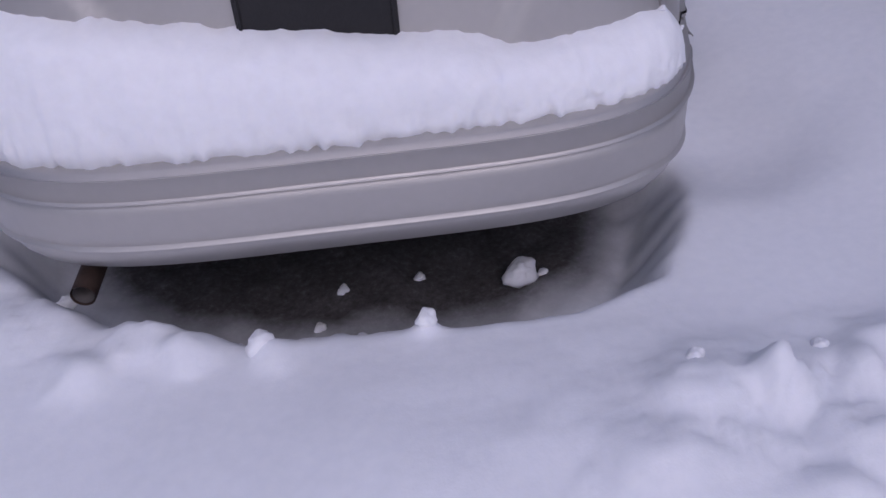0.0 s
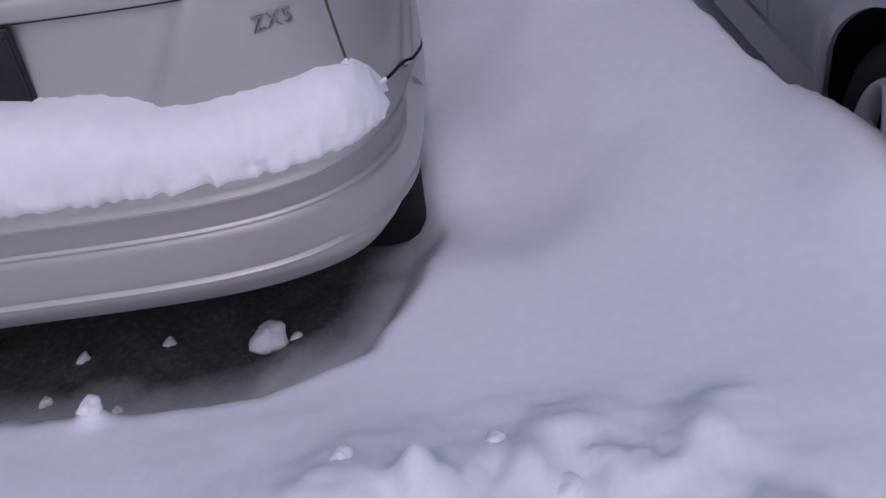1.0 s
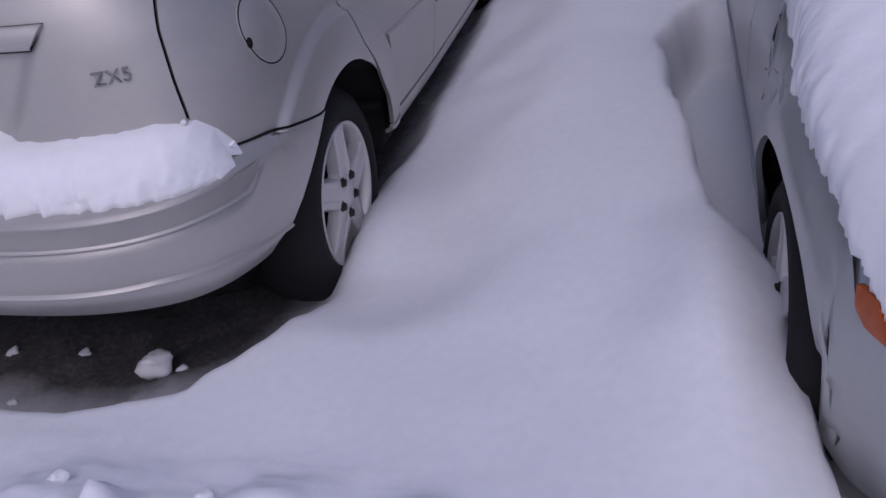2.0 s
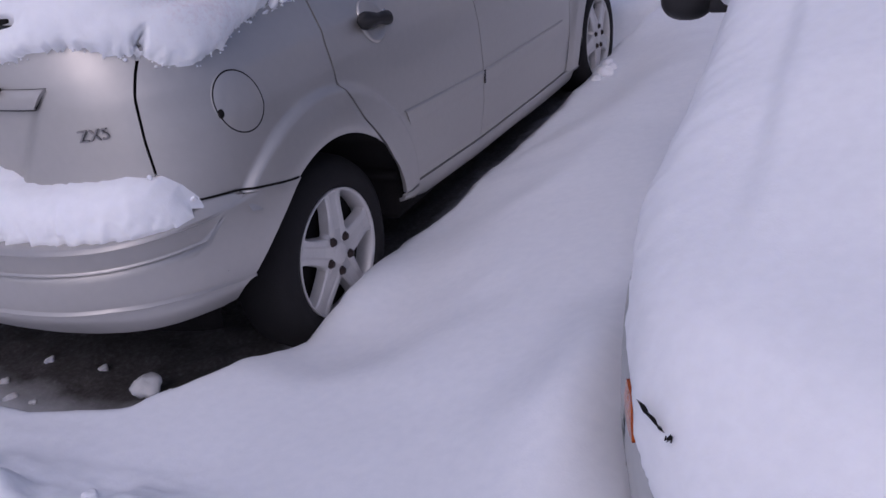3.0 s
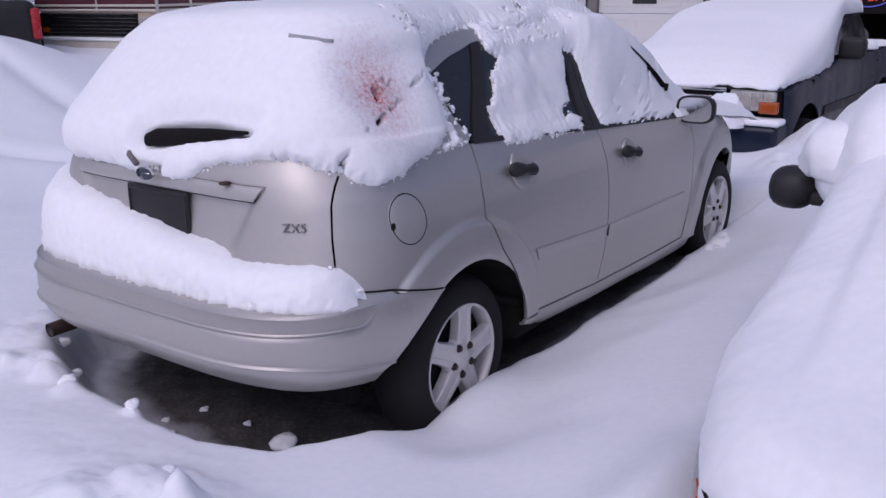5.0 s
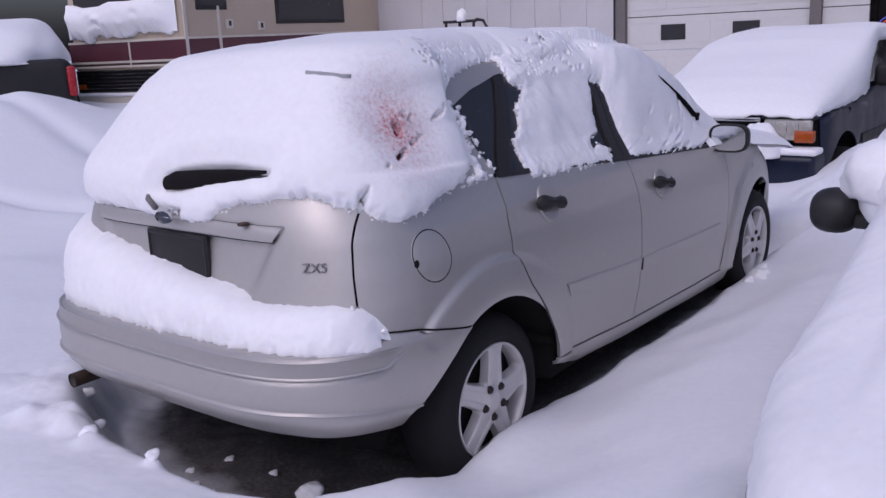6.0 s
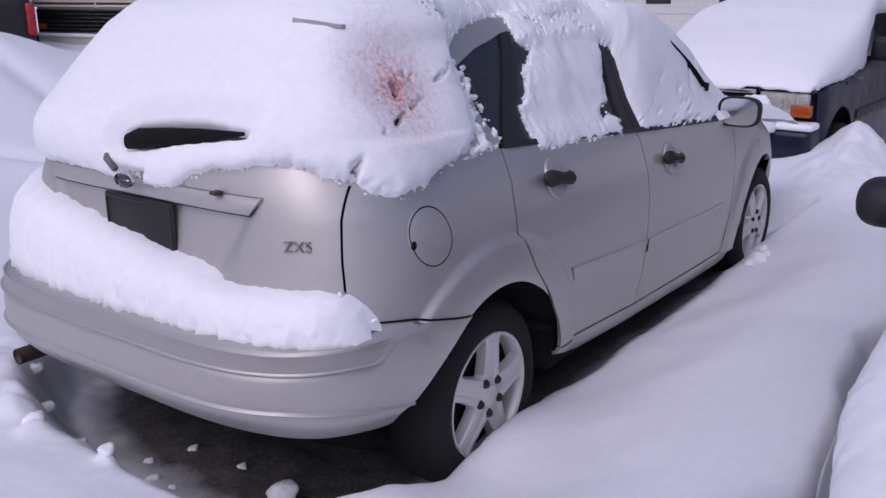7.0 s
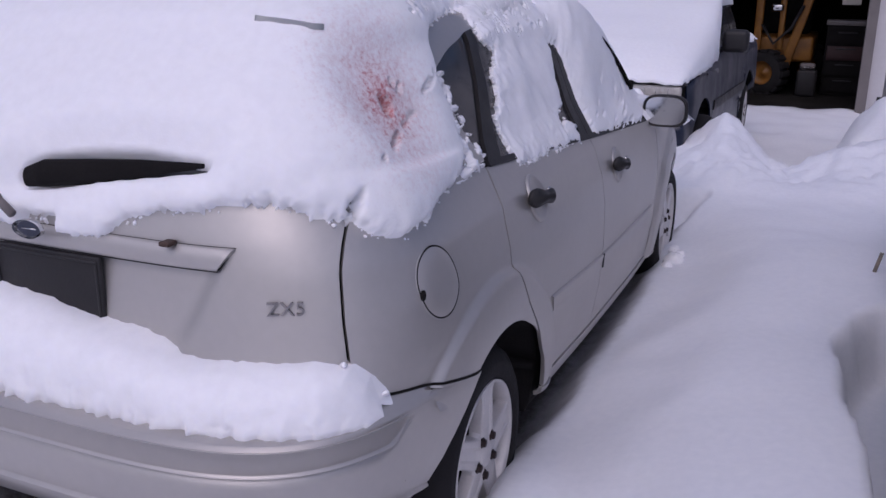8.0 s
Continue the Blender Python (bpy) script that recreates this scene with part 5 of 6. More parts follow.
def lump(name, label, at, size, seed, material=None, group=""):
    bm = bmesh.new()
    bmesh.ops.create_icosphere(bm, subdivisions=4, radius=1)
    for q in bm.verts:
        p = q.co.copy()
        k = 1 + .16 * float(vnoise(p.x * 1.6 + seed, p.y * 1.6, p.z * 1.6)) + .05 * float(vnoise(p.x * 5 + seed, p.y * 5, p.z * 5))
        z = p.z if p.z > -.35 else -.35
        q.co = Vector((p.x * k * size[0], p.y * k * size[1], z * k * size[2])) + Vector(at)
    return tagged(part(name, bm, material or M_SNOW), label, "snow", group)


lump("snow_lump", "cap of snow on the sedan's door mirror", (1.975, 1.20, 1.065), (.20, .15, .135), 7.7)
lump("snow_lump", "pile of snow beside the sedan's windscreen pillar", (2.05, 1.30, 1.06), (.24, .33, .26), 4.2)


# ---- the dark blue pickup beyond ----
U_W = ([.02, .3, .5, .8, .88, .94, 1.15, 1.30, 1.35], [.78, .81, .82, .81, .79, .73, .67, .60, .45])
U_YF = ([.12, .25, .50, .55, .75, .80, .84, .88, .92, 1.15, 1.28, 1.33, 1.35], [4.20, 4.34, 4.36, 4.30, 4.28, 4.2, 3.7, 3.3, 3.0, 2.65, 2.35, 2.15, 2.0])
U_YR = ([.12, .5, .9, 1.22, 1.32, 1.35], [.12, .0, .03, .12, .2, .5])
OFF = Shell(U_W, U_YR, U_YF, .8, 7.0, 6.0, 3.5, 0.0)
TO_OFF = Matrix.Translation((-.13, 9.92, .0)) @ Matrix.Rotation(math.pi - radians(2.0), 4, "Z")
kw = {"m": TO_OFF}
offroad = thing("pickup_truck", (-.3, 7.8, 0), "dark navy pickup truck under a thick snow load", "truck")
O_HZ, O_R = .16, .44


def o_foot(y):
    best = .06
    for hub in (.85, 3.55):
        d = O_R ** 2 - (y - hub) ** 2
        if d > 0:
            best = max(best, O_HZ + math.sqrt(d))
    return best


core = []
for z in np.linspace(.03, 1.345, 36):
    x, y, s = OFF.outline(z)
    t = np.linspace(0, s[-1], 120)
    xx, yy = np.interp(t, s, x) - .02, np.clip(np.interp(t, s, y), .03 if z < .93 else 1.32, 4.22)
    for hub in (.85, 3.55):
        xx = np.where((np.hypot(yy - hub, z - O_HZ) < O_R + .02) & (xx > .5), .52, np.maximum(xx, 0))
    core.append(np.c_[np.r_[xx, -xx[::-1]], np.r_[yy, yy[::-1]], np.full(240, z)])
bm = grid_mesh(np.array(core), True)
bmesh.ops.holes_fill(bm, edges=[e for e in bm.edges if e.is_boundary])
part("underbody", bm, M_DARK, offroad, **kw)
for flip in (False, True):
    part("body_side", OFF.patch(90, [o_foot] + [mixf(o_foot, lambda y: .90 if y < 3 else .86, k) for k in np.linspace(.04, 1, 16)], lambda z: ("y", .06), lambda z: ("y", 4.12), mirror=flip), M_NAVY, offroad, **kw)
    for ya, yb in ((1.36, 1.75), (1.80, 2.62)):
        part("side_window", OFF.patch(12, list(np.linspace(.935, 1.27, 9)), lambda z, ya=ya: ("y", ya), lambda z, yb=yb: ("y", yb - .6 * max(0, z - .95) * (yb > 2)), mirror=flip, off=.004), M_GLASS, offroad, **kw)
    part("side_cladding", OFF.patch(50, [.45, .46, .52, .53], lambda z: ("y", 1.3), lambda z: ("y", 3.1), mirror=flip, off=.012), M_TRIM, offroad, **kw)
    sx = -1 if flip else 1
    hl = part("headlamp", block((.40, 4.24, .60), (.765, 4.305, .765), .018), M_LENS_C, offroad, "clear rectangular headlamp")
    hl.data.transform(TO_OFF @ Matrix.Diagonal((sx, 1, 1, 1)))
    for nm, lo, hi, mt in (("turn_lens", (.64, 4.25, .585), (.79, 4.315, .68), M_LENS_O), ("lamp_bezel", (.38, 4.22, .765), (.80, 4.30, .785), M_TRIM)):
        o = part(nm, block(lo, hi, .012), mt, hl)
        o.data.transform(TO_OFF @ Matrix.Diagonal((sx, 1, 1, 1)))
    for k in range(1, 4):
        o = part("lens_rib", block((.40 + .09 * k, 4.303, .62), (.405 + .09 * k, 4.311, .75), .001), M_CHROME, hl)
        o.data.transform(TO_OFF @ Matrix.Diagonal((sx, 1, 1, 1)))
    o = part("door_mirror", block((.76, 2.46, .90), (.99, 2.62, 1.10), .05, 4), M_TRIM, offroad, "large black door mirror")
    o.data.transform(TO_OFF @ Matrix.Diagonal((sx, 1, 1, 1)))
gr = part("grille_frame", block((-.37, 4.25, .74), (.37, 4.30, .775), .008), M_CHROME, offroad, "chrome grille surround")
gr.data.transform(TO_OFF)
for lo, hi, mt, nm in [((-.36, 4.22, .58), (.36, 4.27, .74), M_DARK, "grille"), ((-.37, 4.25, .57), (-.345, 4.30, .74), M_CHROME, "grille_side"), ((.345, 4.25, .57), (.37, 4.30, .74), M_CHROME, "grille_side")] + [((-.345, 4.255, .60 + .045 * k), (.345, 4.285, .612 + .045 * k), M_CHROME, "grille_bar") for k in range(3)]:
    o = part(nm, block(lo, hi, .003), mt, gr)
    o.data.transform(TO_OFF)
o = part("front_bumper", block((-.83, 4.10, .22), (.83, 4.40, .50), .05, 3), M_NAVY, offroad, "dark blue front bumper")
o.data.transform(TO_OFF)
o = part("air_dam", block((-.70, 4.05, .08), (.70, 4.32, .24), .04, 3), M_TRIM, offroad)
o.data.transform(TO_OFF)
G = np.array([[(u * .78, y, np.interp(y, [3.0, 3.4, 4.0, 4.28], [.91, .87, .82, .785])) for u in np.linspace(-1, 1, 9)] for y in np.linspace(3.0, 4.28, 9)])
part("bonnet", panel(G, 0, .03), M_NAVY, offroad, **kw)
for hx, flip in ((-.89, True), (.63, False)):
    for hy in (6.37, 9.07):
        wheel((hx, hy, O_HZ), 30, flip, offroad)


# one smooth load from the grille up over the windscreen and the roof
off_top = ([1.25, 1.28, 1.33, 1.45, 2.0, 2.4, 2.9, 3.4, 3.9, 4.15, 4.27, 4.325, 4.335], [1.32, 1.40, 1.435, 1.46, 1.465, 1.44, 1.35, 1.21, 1.05, .935, .86, .80, .775])
off_rim = ([1.25, 2.1, 2.3, 2.5, 2.75, 3.0, 3.3, 3.9, 4.2, 4.335], [1.29, 1.285, 1.25, 1.08, .90, .86, .83, .80, .785, .77])
off_wide = ([1.25, 1.33, 2.0, 2.4, 2.8, 3.1, 3.8, 4.2, 4.335], [.58, .63, .635, .70, .775, .80, .80, .79, .76])
rows = []
for y in np.r_[np.linspace(1.25, 1.5, 14), np.linspace(1.55, 3.9, 56), np.linspace(3.93, 4.335, 36)]:
    zt, zr, w = (float(np.interp(y, *k)) for k in (off_top, off_rim, off_wide))
    row = []
    for a in np.linspace(0, math.pi, 110):
        c, s = math.cos(a), math.sin(a)
        box = .55 - .27 * float(smooth(3.5, 2.7, y))
        x, z = w * math.copysign(abs(c) ** box, c), zr + (zt - zr) * s ** box
        rim = math.exp(-s * 9) + math.exp(-(4.335 - y) / .03)
        x += (.012 * float(vnoise(y * 14, z * 14, 1)) + .012 * float(vnoise(y * 40, z * 40, 3))) * math.exp(-s * 9) * math.copysign(1, c)
        z += .022 * float(vnoise(x * 2.2, y * 2.2, 5)) * s + .010 * float(vnoise(x * 20, y * 20, 8)) * min(rim, 1) + .012 * float(vnoise(x * 9 + 3, 2.2)) * math.exp(-(4.335 - y) / .03)
        row.append((x, y, z))
    rows.append([(row[0][0] - .05, y, row[0][2] - .006)] + row + [(row[-1][0] + .05, y, row[-1][2] - .006)])
rows.append([(p[0] * .97, 4.27, p[2] - .004) for p in rows[-1]])
bm = grid_mesh(np.array(rows))
bmesh.ops.recalc_face_normals(bm, faces=bm.faces[:])
bm.transform(TO_OFF)
tagged(part("snow_cover", bm, M_SNOW), "deep snow over the pickup's bonnet, windscreen and cab roof", "snow", kind="stuff")
bm = block((-.84, 4.20, .495), (.84, 4.40, .55), .025, 3)
bm.transform(TO_OFF)
tagged(part("snow_ridge", bm, M_SNOW), "strip of snow along the pickup's bumper", "snow", kind="stuff")
nb = 40
X, Y = np.meshgrid(np.linspace(-.76, .76, nb), np.linspace(.02, 1.28, nb))
edge = np.minimum(np.minimum(.76 - np.abs(X), Y - .02), .3) + .012 * vnoise(X * 18, Y * 18)
Z = .865 + .09 * (1 - np.exp(-np.maximum(edge, 0) / .06)) + .02 * vnoise(X * 4, Y * 4)
bm = grid_mesh(np.stack([X, Y, Z], -1))
bm.transform(TO_OFF)
tagged(part("bed_snow", bm, M_SNOW), "snow filling the pickup's bed to the rails", "snow", kind="stuff")
lump("snow_lump", "heap of snow fallen before the grille", (.13, 5.5, .55), (.17, .14, .20), 2.2)
lump("snow_lump", "lump of snow behind the pickup's mirror", (.68, 8.0, .98), (.07, .12, .07), 6.2)


# ---- workshop building ----
FY = 12.6


def wall(name, lo, hi, label, mt=M_SIDING):
    return tagged(part(name, block((lo[0], lo[1], lo[2] or -.6), hi), mt, smooth=False), label, "wall", kind="structure")


w1 = wall("wall_north", (-16, FY, 0), (-4.75, FY + .2, 4.6), "pale grey metal-clad workshop wall")
for k in range(9):
    part("panel", block((-9.4 + .52 * k, FY - .012, .0), (-9.4 + .52 * k + .505, FY + .01, 4.6), .004), M_SIDING, w1, smooth=False)
w2 = wall("wall_post", (-4.67, FY - .06, 0), (-4.50, FY + .2, 4.6), "brown-grey steel post between garage doors", M_STEEL)
wall("wall_post_middle", (-1.52, FY - .06, 0), (-1.36, FY + .2, 4.6), "brown-grey steel post between garage doors", M_STEEL)
wall("wall_post_right", (1.80, FY - .08, 0), (1.93, FY + .2, 4.6), "weathered grey door post", M_STEEL)
w5 = wall("wall_north_east", (1.93, FY, 0), (14, FY + .2, 4.6), "pale grey metal-clad workshop wall")
# reaches down out of view to cut the sky light entering the bay
wall("lintel", (-4.50, FY, 2.9), (1.80, FY + .2, 4.6), "pale grey cladding over the garage doors")


def garage_door(x0, x1, name, windows):
    d = tagged(new(name), "white sectional garage door, closed", "door", kind="structure")
    d.location = ((x0 + x1) / 2, FY, 0)
    bpy.context.view_layer.update()
    n, cols = 7, max(1, round((x1 - x0) / .8))
    for r in range(n):
        z0, z1 = -.49 + r * .54, -.49 + (r + 1) * .54 - .012
        part("panel", block((x0, FY + .03, z0), (x1, FY + .08, z1), .008), M_DOORP, d, smooth=False)
        for c in range(cols):
            a, b = x0 + (x1 - x0) * (c + .06) / cols, x0 + (x1 - x0) * (c + .94) / cols
            part("panel_field", block((a, FY + .024, z0 + .10), (b, FY + .034, z1 - .10), .006), M_DOORP, d, smooth=False)
        for k in windows if r == 3 else ():
            c = x0 + (x1 - x0) * k
            f = part("window_frame", block((c - .21, FY + .012, z0 + .15), (c + .21, FY + .036, z1 - .13), .006), M_TRIM, d, smooth=False)
            part("pane", block((c - .185, FY + .006, z0 + .175), (c + .185, FY + .016, z1 - .155)), M_GLASS, f, smooth=False)
    return d


garage_door(-4.50, -1.52, "door_1", (.276, .677))
garage_door(-1.36, -.72, "door_2", ())
garage_door(-7.6, -4.75, "door_3", (.5,))
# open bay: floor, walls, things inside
# all bay surfaces take the near-black, so the interior reads unlit
wall("bay_back", (-1.4, FY + 7, 0), (2.6, FY + 7.2, 4.2), "back wall of the open workshop bay, near-black for shade", M_BAY_SHADE)
wall("bay_side_west", (-.80, FY + .2, 0), (-.66, FY + 7, 4.2), "side wall of the open workshop bay, near-black for shade", M_BAY_SHADE)
wall("bay_side_east", (2.4, FY + .2, 0), (2.54, FY + 7, 4.2), "side wall of the open workshop bay, near-black for shade", M_BAY_SHADE)
tagged(part("ceiling", block((-.8, FY + .2, 3.9), (2.54, FY + 7, 4.05)), M_BAY_SHADE), "workshop ceiling, near-black for the bay's shade", "ceiling", kind="structure")
tagged(part("roof", block((-16, FY - .15, 4.6), (14, FY + 9, 4.75)), M_STEEL), "flat metal workshop roof", "roof", kind="structure")
tagged(part("floor", block((-.8, FY + .25, -.29), (2.54, FY + 7, -.25)), M_BAY_SHADE), "concrete workshop floor, near-black for the bay's shade", "floor", kind="structure")

BAY, DROP = FY + 1.2, -.45
loader = thing("loader", (.35, BAY + 1.2, .2), "worn yellow front loader parked inside the workshop", "vehicle")


def big_tyre(x, y, z, r, w, parent):
    t = part("tyre", spin([(-w / 2, r * .55), (-w / 2, r * .9), (-w * .35, r), (w * .35, r), (w / 2, r * .9), (w / 2, r * .55)], 40), M_TYRE, parent, m=Matrix.Translation((x, y, z)) @ Matrix.Rotation(radians(68), 4, "Z"))
    part("rim", spin([(-w * .4, r * .56), (-w * .1, r * .5), (-w * .1, r * .15), (-w * .3, r * .12), (-w * .3, .001)], 30), M_YELLOW, t, m=Matrix.Translation((x, y, z)) @ Matrix.Rotation(radians(68), 4, "Z"))
    for k in range(16):
        part("tread_lug", block((-w / 2, -.05, -.02), (w / 2, .05, .03), .01), M_TYRE, t, m=Matrix.Translation((x, y, z)) @ Matrix.Rotation(radians(68), 4, "Z") @ Matrix.Rotation(2 * math.pi * k / 16, 4, "X") @ Matrix.Translation((0, 0, r)))


big_tyre(.42, BAY + .6, .54, .34, .26, loader)
big_tyre(1.0, BAY + 2.6, .54, .34, .26, loader)
part("chassis", block((.1, BAY + .9, .7), (1.1, BAY + 3.2, 1.1), .05), M_YELLOW, loader)
part("mast", join(block((.18, BAY + .7, .7), (.30, BAY + .85, 3.2), .02), block((.55, BAY + .7, .9), (.64, BAY + .85, 3.0), .02)), M_YELLOW, loader, "yellow lift mast")
part("boom", block((-.07, -.08, -1.3), (.07, .08, 1.6), .02), M_YELLOW, loader, "slanting yellow boom", m=Matrix.Translation((.98, BAY + .8, 1.75)) @ Matrix.Rotation(radians(14), 4, "Y"))
part("cab", block((.2, BAY + 1.8, 1.1), (1.0, BAY + 2.9, 2.4), .06), M_DARK, loader)
part("lamp", block((.42, BAY + .6, 1.5), (.60, BAY + .72, 1.62), .03), M_CHROME, loader)
part("hose", tube([(.3, BAY + .66, 1.3), (.5, BAY + .6, 1.0), (.75, BAY + .62, 1.25), (.9, BAY + .66, 1.6)], .025), M_TRIM, loader)
crate = thing("engine_stand", (1.05, BAY + .5, .2), "black engine part standing on the workshop floor", "machine part")
part("block", block((.92, BAY + .4, .2), (1.22, BAY + .7, .62), .04), M_TRIM, crate)
part("cover", block((.95, BAY + .42, .62), (1.18, BAY + .66, .72), .03), M_STEEL, crate)
for k in range(4):
    part("port", tube([(.97 + .06 * k, BAY + .39, .66), (.97 + .06 * k, BAY + .44, .66)], .018), M_CHROME, crate)
# cabinet colours lowered to near-black in place of the bay's shade
cab = thing("tool_cabinet", (1.55, BAY + 1.0, .2), "tool cabinet coloured near-black for the bay's shade, one dark red drawer", "cabinet")
part("body", block((1.28, BAY + .8, .2), (1.9, BAY + 1.3, 1.3), .02), M_DARK, cab)
part("top", block((1.26, BAY + .78, 1.3), (1.92, BAY + 1.32, 1.38), .01), M_STEEL, cab)
for k in range(4):
    dr = part("drawer", block((1.31, BAY + .78, .26 + .25 * k), (1.87, BAY + .81, .48 + .25 * k), .01), M_RED if k == 2 else M_DARK, cab)
    part("handle", block((1.45, BAY + .765, .43 + .25 * k), (1.73, BAY + .785, .45 + .25 * k), .004), M_TRIM, dr)
notice = tagged(part("paper_notice", block((1.45, BAY + .70, 1.62), (1.72, BAY + .71, 1.86)), M_CREAM, smooth=False), "pale paper notice hanging in the bay", "paper")
hang = tagged(part("notice_cord", tube([(1.58, BAY + .705, 1.86), (1.58, BAY + .705, 4.4)], .006), M_TRIM), "thin cord holding the notice", "cord")
# lit sign in the bay
sign = thing("open_sign", (-.42, FY + .3, 1.75), "red and blue lit window sign", "sign")
part("backing", block((-.70, FY + .30, 1.14), (-.04, FY + .34, 1.80), .01), M_DARK, sign)
lettering("OPEN", .18, (-.60, FY + .29, 1.32), Matrix.Rotation(radians(90), 4, "X"), M_NEON_R, sign, "letters", .006)
part("oval", tube([(-.34 + .30 * math.cos(a), FY + .292, 1.38 + .14 * math.sin(a)) for a in np.linspace(0, 2 * math.pi, 40)], .009), M_NEON_B, sign, "blue neon ring")
part("hanger", tube([(-.6, FY + .31, 2.04), (-.6, FY + .31, 3.9)], .006), M_TRIM, sign)
part("frame", block((-.74, FY + .26, .2), (-.70, FY + .36, 3.9), .004), M_YELLOW, sign, "yellow post beside the sign")
wheel_on_wall = tagged(part("spare_part", spin([(-.05, .05), (-.05, .14), (.0, .16), (.05, .14), (.05, .05)], 24), M_STEEL, m=Matrix.Translation((-.45, FY + .5, 1.25)) @ Matrix.Rotation(radians(70), 4, "Z")), "grey metal drum on a shelf in the bay", "drum")
shelf = tagged(part("shelf", block((-.66, FY + .3, 1.04), (-.1, FY + .8, 1.08)), M_STEEL), "grey steel shelf with drums", "shelf")
box = tagged(part("shelf_box", block((-.6, FY + .35, .2), (-.15, FY + .75, 1.04), .02), M_DARK), "dark box under the shelf", "box")

for ob in (loader, crate, cab, notice, hang, wheel_on_wall, shelf, box):
    ob.location.z += DROP

# rack standing before the wall
rack = thing("utility_rack", (-6.9, FY - 1.2, 0), "black tubular steel rack with snow on it", "rack")
for a, b in (((-7.45, 1.75), (-6.75, 1.75)), ((-7.45, 1.59), (-6.75, 1.59)), ((-7.45, 1.45), (-6.75, 1.45))):
    part("rail", tube([(a[0], FY - 1.2, a[1]), (b[0], FY - 1.2, b[1])], .025), M_TRIM, rack)
for x in (-7.40, -7.1, -6.8):
    part("post", tube([(x, FY - 1.2, .1), (x, FY - 1.2, 1.77)], .025), M_TRIM, rack)
part("hoop", tube([(-6.75, FY - 1.2, 1.77), (-6.60, FY - 1.2, 1.75), (-6.50, FY - 1.2, 1.60), (-6.48, FY - 1.2, .1)], .025), M_TRIM, rack)
lump("snow_lump", "small tuft of snow on the rack", (-7.05, FY - 1.2, 1.81), (.10, .10, .16), 8.1)

# ---- motorhome ----
RV = Matrix.Translation((-9.06, 7.05, .24)) @ Matrix.Rotation(radians(10), 4, "Z")
rv = thing("motorhome", (-9.9, 11, 0), "tan motorhome with maroon stripes and snow on its nose", "motorhome")


def rvp(name, lo, hi, mt, parent=None, bev=.01, label=""):
    return part(name, block(lo, hi, bev), mt, parent or rv, label, m=RV, smooth=False)


body = rvp("body", (-2.5, 0, .55), (0, 9, 3.1), M_TAN, None, .12)
rvp("skirt", (-2.46, .15, .3), (-.04, 8.8, .6), M_TAN, None, .03)
rvp("stripe", (-2.52, -.012, 1.13), (.012, 9.0, 1.42), M_MAROON, body, .004, "maroon waist stripe")
for z in (1.42, 1.10, 1.03):
    rvp("trim_line", (-2.525, -.02, z), (.02, 9.0, z + .035), M_CREAM, body, .004, "cream trim line")
g = rvp("grille", (-2.42, -.03, .62), (-.35, .05, 1.00), M_DARK, body, .004, "black louvred grille")
rvp("lower_stripe", (-2.515, -.014, 1.05), (.014, 9.0, 1.105), paint("brown_stripe", (0.06, 0.035, 0.03), 0.5, 0, 0.2, 3), body, .003, "thin brown stripe")
rvp("seam", (-1.18, -.022, 1.02), (-1.15, .0, 1.46), M_CREAM, body, .003)
rvp("bumper_snow", (-2.45, -.24, .595), (-.1, -.01, .64), M_SNOW, None, .02, "snow along the bumper")
for k in range(7):
    rvp("louvre", (-2.40, -.045, .65 + .055 * k), (-.37, -.02, .662 + .055 * k), M_CHROME, g, .002)
rvp("front_bumper", (-2.5, -.22, .44), (0, .0, .60), M_CREAM, None, .03, "cream front bumper")
rvp("marker_lamp", (-2.36, -.06, .70), (-2.22, -.02, .78), M_LENS_O, body, .006, "amber marker lamp")
for x in (-.32,):
    rvp("headlamp", (x, -.05, .72), (x + .25, 0, .95), M_LENS_C, body, .02)
rvp("windscreen", (-2.3, -.02, 1.75), (-.2, .03, 2.75), M_GLASS, body, .03)
for ya, yb, za, zb in ((2.25, 4.35, 1.62, 2.3), (5.9, 6.8, 1.52, 2.3), (7.4, 8.3, .8, 2.5), (.3, 1.0, 1.85, 2.5)):
    wf = rvp("side_window", (-.02, ya, za), (.02, yb, zb), M_TRIM, body, .01)
    rvp("pane", (.012, ya + .06, za + .06), (.026, yb - .06, zb - .06), M_GLASS, wf, .004)
for y, z in ((.95, 1.56), (1.75, 1.52)):
    hat = rvp("hatch_plate", (-.01, y, z), (.025, y + .16, z + .15), M_CREAM, body, .01)
    rvp("latch", (.02, y + .05, z + .04), (.03, y + .11, z + .12), M_TRIM, hat, .003)
for y in (.0, .75):
    rvp("corner_trim", (-.005, y, .8), (.022, y + .06, 3.0), M_CREAM, body, .006)
for x in (-2.3, -.25):
    for y in (1.2, 6.2):
        wt = part("wheel", spin([(-.13, .2), (-.13, .36), (-.08, .40), (.08, .40), (.13, .36), (.13, .2), (.03, .15), (.03, .001)], 32), M_TYRE, rv, m=RV @ Matrix.Translation((x, y, .40)))
U, T = np.meshgrid(np.linspace(-2.46, -.10, 160), np.linspace(0, 1, 26))
foot = 1.50 + .04 * (U + 1.3) + .06 * vnoise(U * 4, 1.5) + .05 * vnoise(U * 13, 3.5) + .03 * vnoise(U * 30, 6.5)
head = 2.02 + .05 * vnoise(U * 3, 8.5)
ZZ = foot + (head - foot) * T
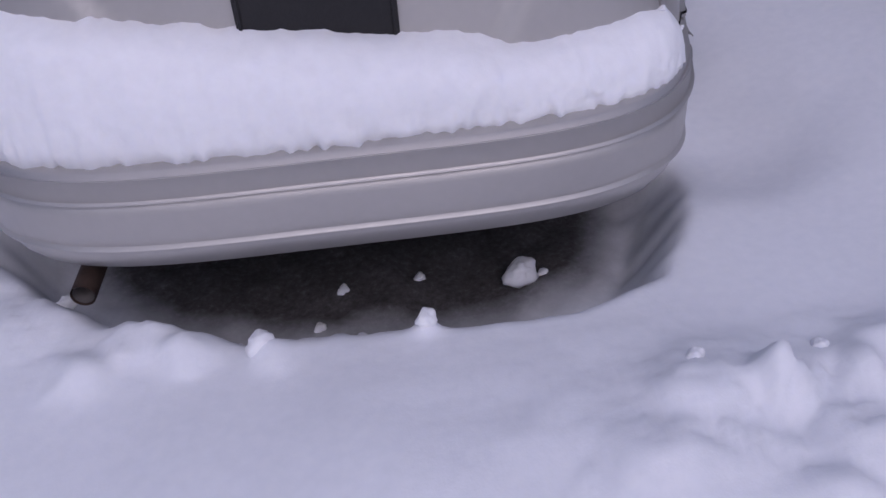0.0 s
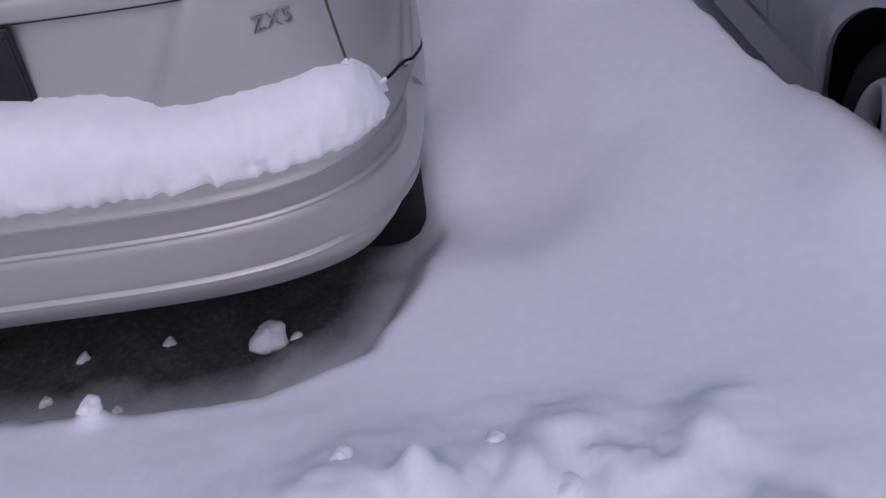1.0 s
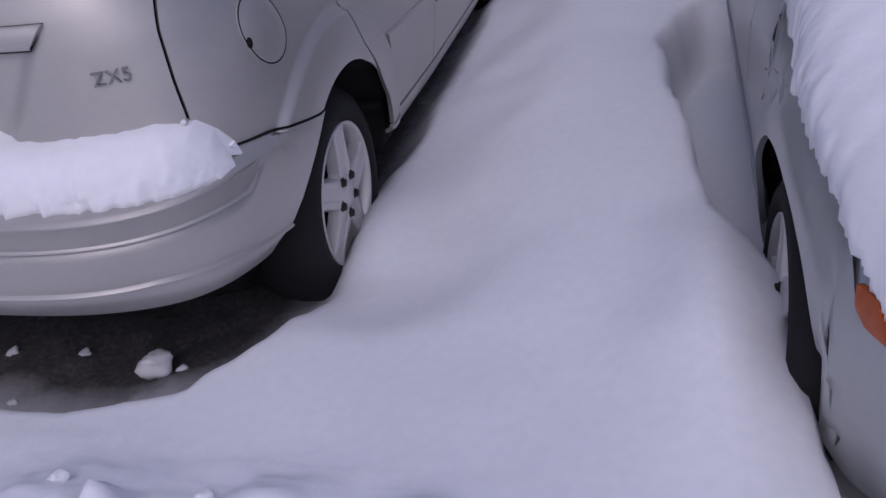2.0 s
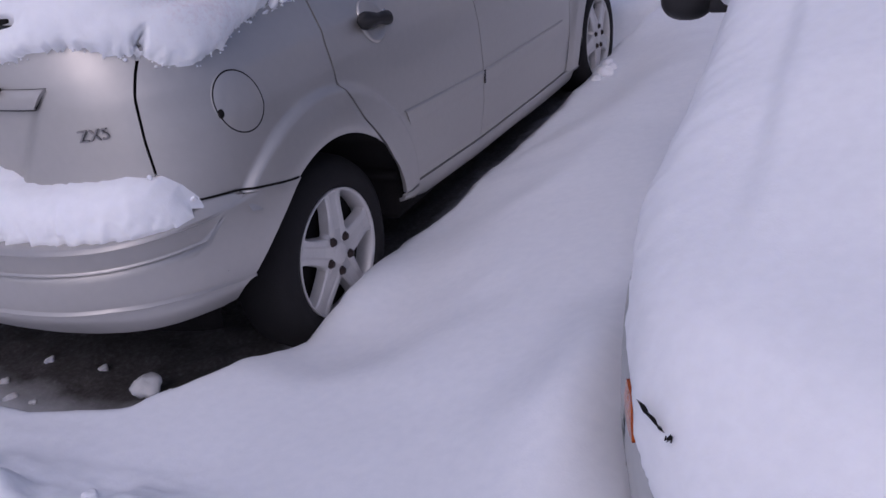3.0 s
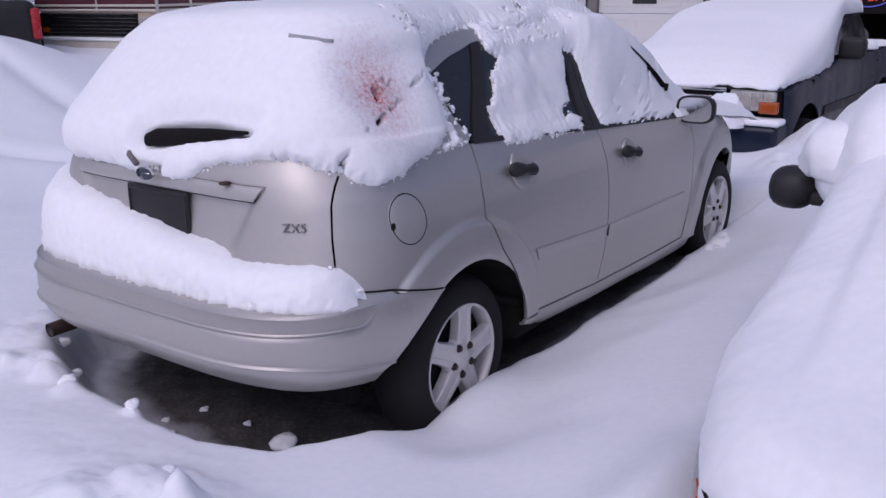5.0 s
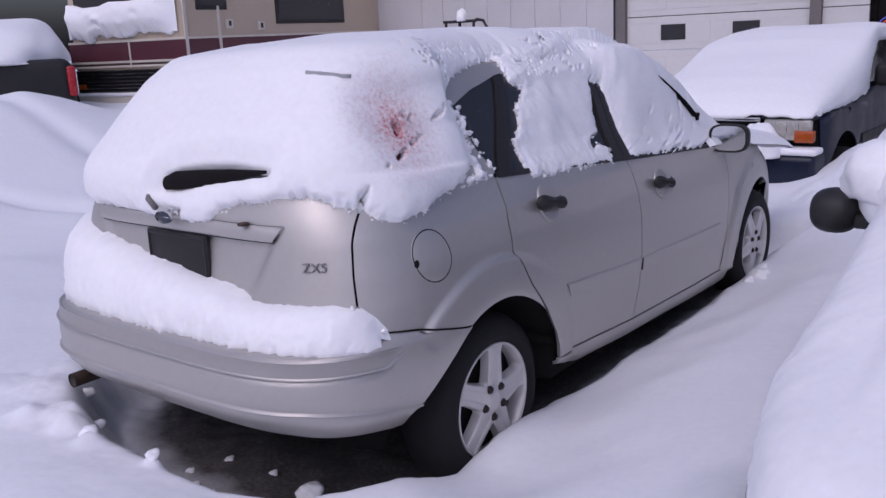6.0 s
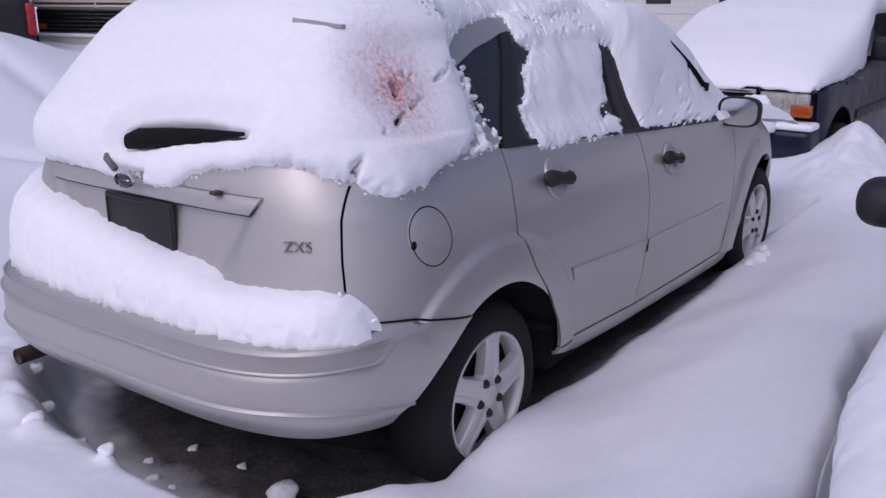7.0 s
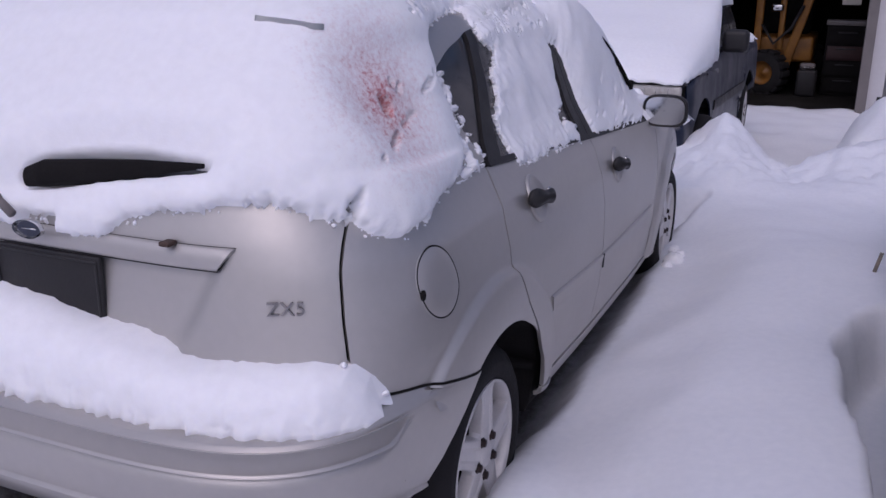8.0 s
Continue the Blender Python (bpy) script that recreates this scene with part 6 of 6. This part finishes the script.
YY = -.03 - .16 * np.sin(np.pi * np.clip(T * .75 + .06, 0, 1)) * (1 + .2 * vnoise(U * 6, T * 5, 2.2)) * smooth(-2.48, -2.3, U) * smooth(-.08, -.4, U)
P = np.stack([U, YY, ZZ], -1)
bm = grid_mesh(np.concatenate([P[:1] + (0, .12, .02), P, P[-1:] + (0, .12, 0)]))
bm.transform(RV)
tagged(part("snow_ridge", bm, M_SNOW), "snow bank clinging to the motorhome's front", "snow", kind="stuff")

# ---- another buried car at the far side ----
FAR = Matrix.Translation((-11.1, 5.29, .52)) @ Matrix.Rotation(radians(62), 4, "Z")
far = thing("buried_car", (-8.3, 3.25, .1), "dark car almost buried in snow, red tail lamp showing", "car")
part("body", block((-.85, -2.1, .2), (.85, 2.1, .95), .15, 4), M_TRIM, far, m=FAR)
part("cabin", block((-.7, -1.2, .9), (.7, 1.0, 1.4), .22, 4), M_GLASS, far, m=FAR)
part("tail_lamp", block((.76, -2.13, .45), (.87, -1.9, .85), .03), M_LENS_R, far, "red tail lamp", m=FAR)
for x in (-.8, .8):
    for y in (-1.3, 1.3):
        part("wheel", spin([(-.1, .15), (-.1, .3), (.1, .3), (.1, .15), (.0, .1), (.0, .001)], 24), M_TYRE, far, m=FAR @ Matrix.Translation((x, y, .12)))
bm = bmesh.new()
bmesh.ops.create_icosphere(bm, subdivisions=5, radius=1)
for q in bm.verts:
    p = q.co
    k = 1 + .1 * float(vnoise(p.x * 2, p.y * 2, p.z * 2))
    z = p.z if p.z > 0 else p.z * .1
    q.co = Vector((math.copysign(abs(p.x) ** .7, p.x) * .86 * k, math.copysign(abs(p.y) ** .7, p.y) * 2.12 * k, .93 + .62 * math.copysign(abs(z) ** .9, z) * k))
bm.transform(FAR)
tagged(part("snow_cover", bm, M_SNOW), "heaped snow over the buried car", "snow", kind="stuff")

lump("snow_lump", "bank of snow heaped beside the lane", (2.02, 6.7, .05), (.42, .95, .62), 3.6)

# ---- a snowed-in car by the lane ----
van = thing("snowy_car", (2.75, 7.6, 0), "pale car by the lane, crusted with snow", "car")
VM = Matrix.Translation((2.84, 7.6, -.12))
part("body", block((-.85, -2.0, .25), (.85, 2.0, .95), .14, 4), M_SILVER2, van, m=VM)
part("cabin", block((-.72, -1.0, .9), (.72, 1.2, 1.42), .24, 4), M_GLASS, van, m=VM)
for x in (-.83, .83):
    for y in (-1.2, 1.25):
        wt = part("tyre", spin([(-.09, .2), (-.09, .3), (.09, .3), (.09, .2)], 30), M_TYRE, van, m=VM @ Matrix.Translation((x, y, .22)))
        part("rim", spin([(-.06, .2), (-.07, .18), (-.04, .05), (-.05, .001)], 20), M_RIM, wt, m=VM @ Matrix.Translation((x, y, .22)))
bm = bmesh.new()
bmesh.ops.create_icosphere(bm, subdivisions=5, radius=1)
for q in bm.verts:
    p = q.co
    k = 1 + .1 * float(vnoise(p.x * 2.3 + 5, p.y * 2.3, p.z * 2.3))
    z = p.z if p.z > 0 else p.z * .1
    q.co = Vector((math.copysign(abs(p.x) ** .6, p.x) * .88 * k, math.copysign(abs(p.y) ** .6, p.y) * 2.0 * k, .9 + .68 * math.copysign(abs(z) ** .8, z) * k))
bm.transform(VM)
tagged(part("snow_cover", bm, M_SNOW), "snow crust over the car by the lane", "snow", kind="stuff")
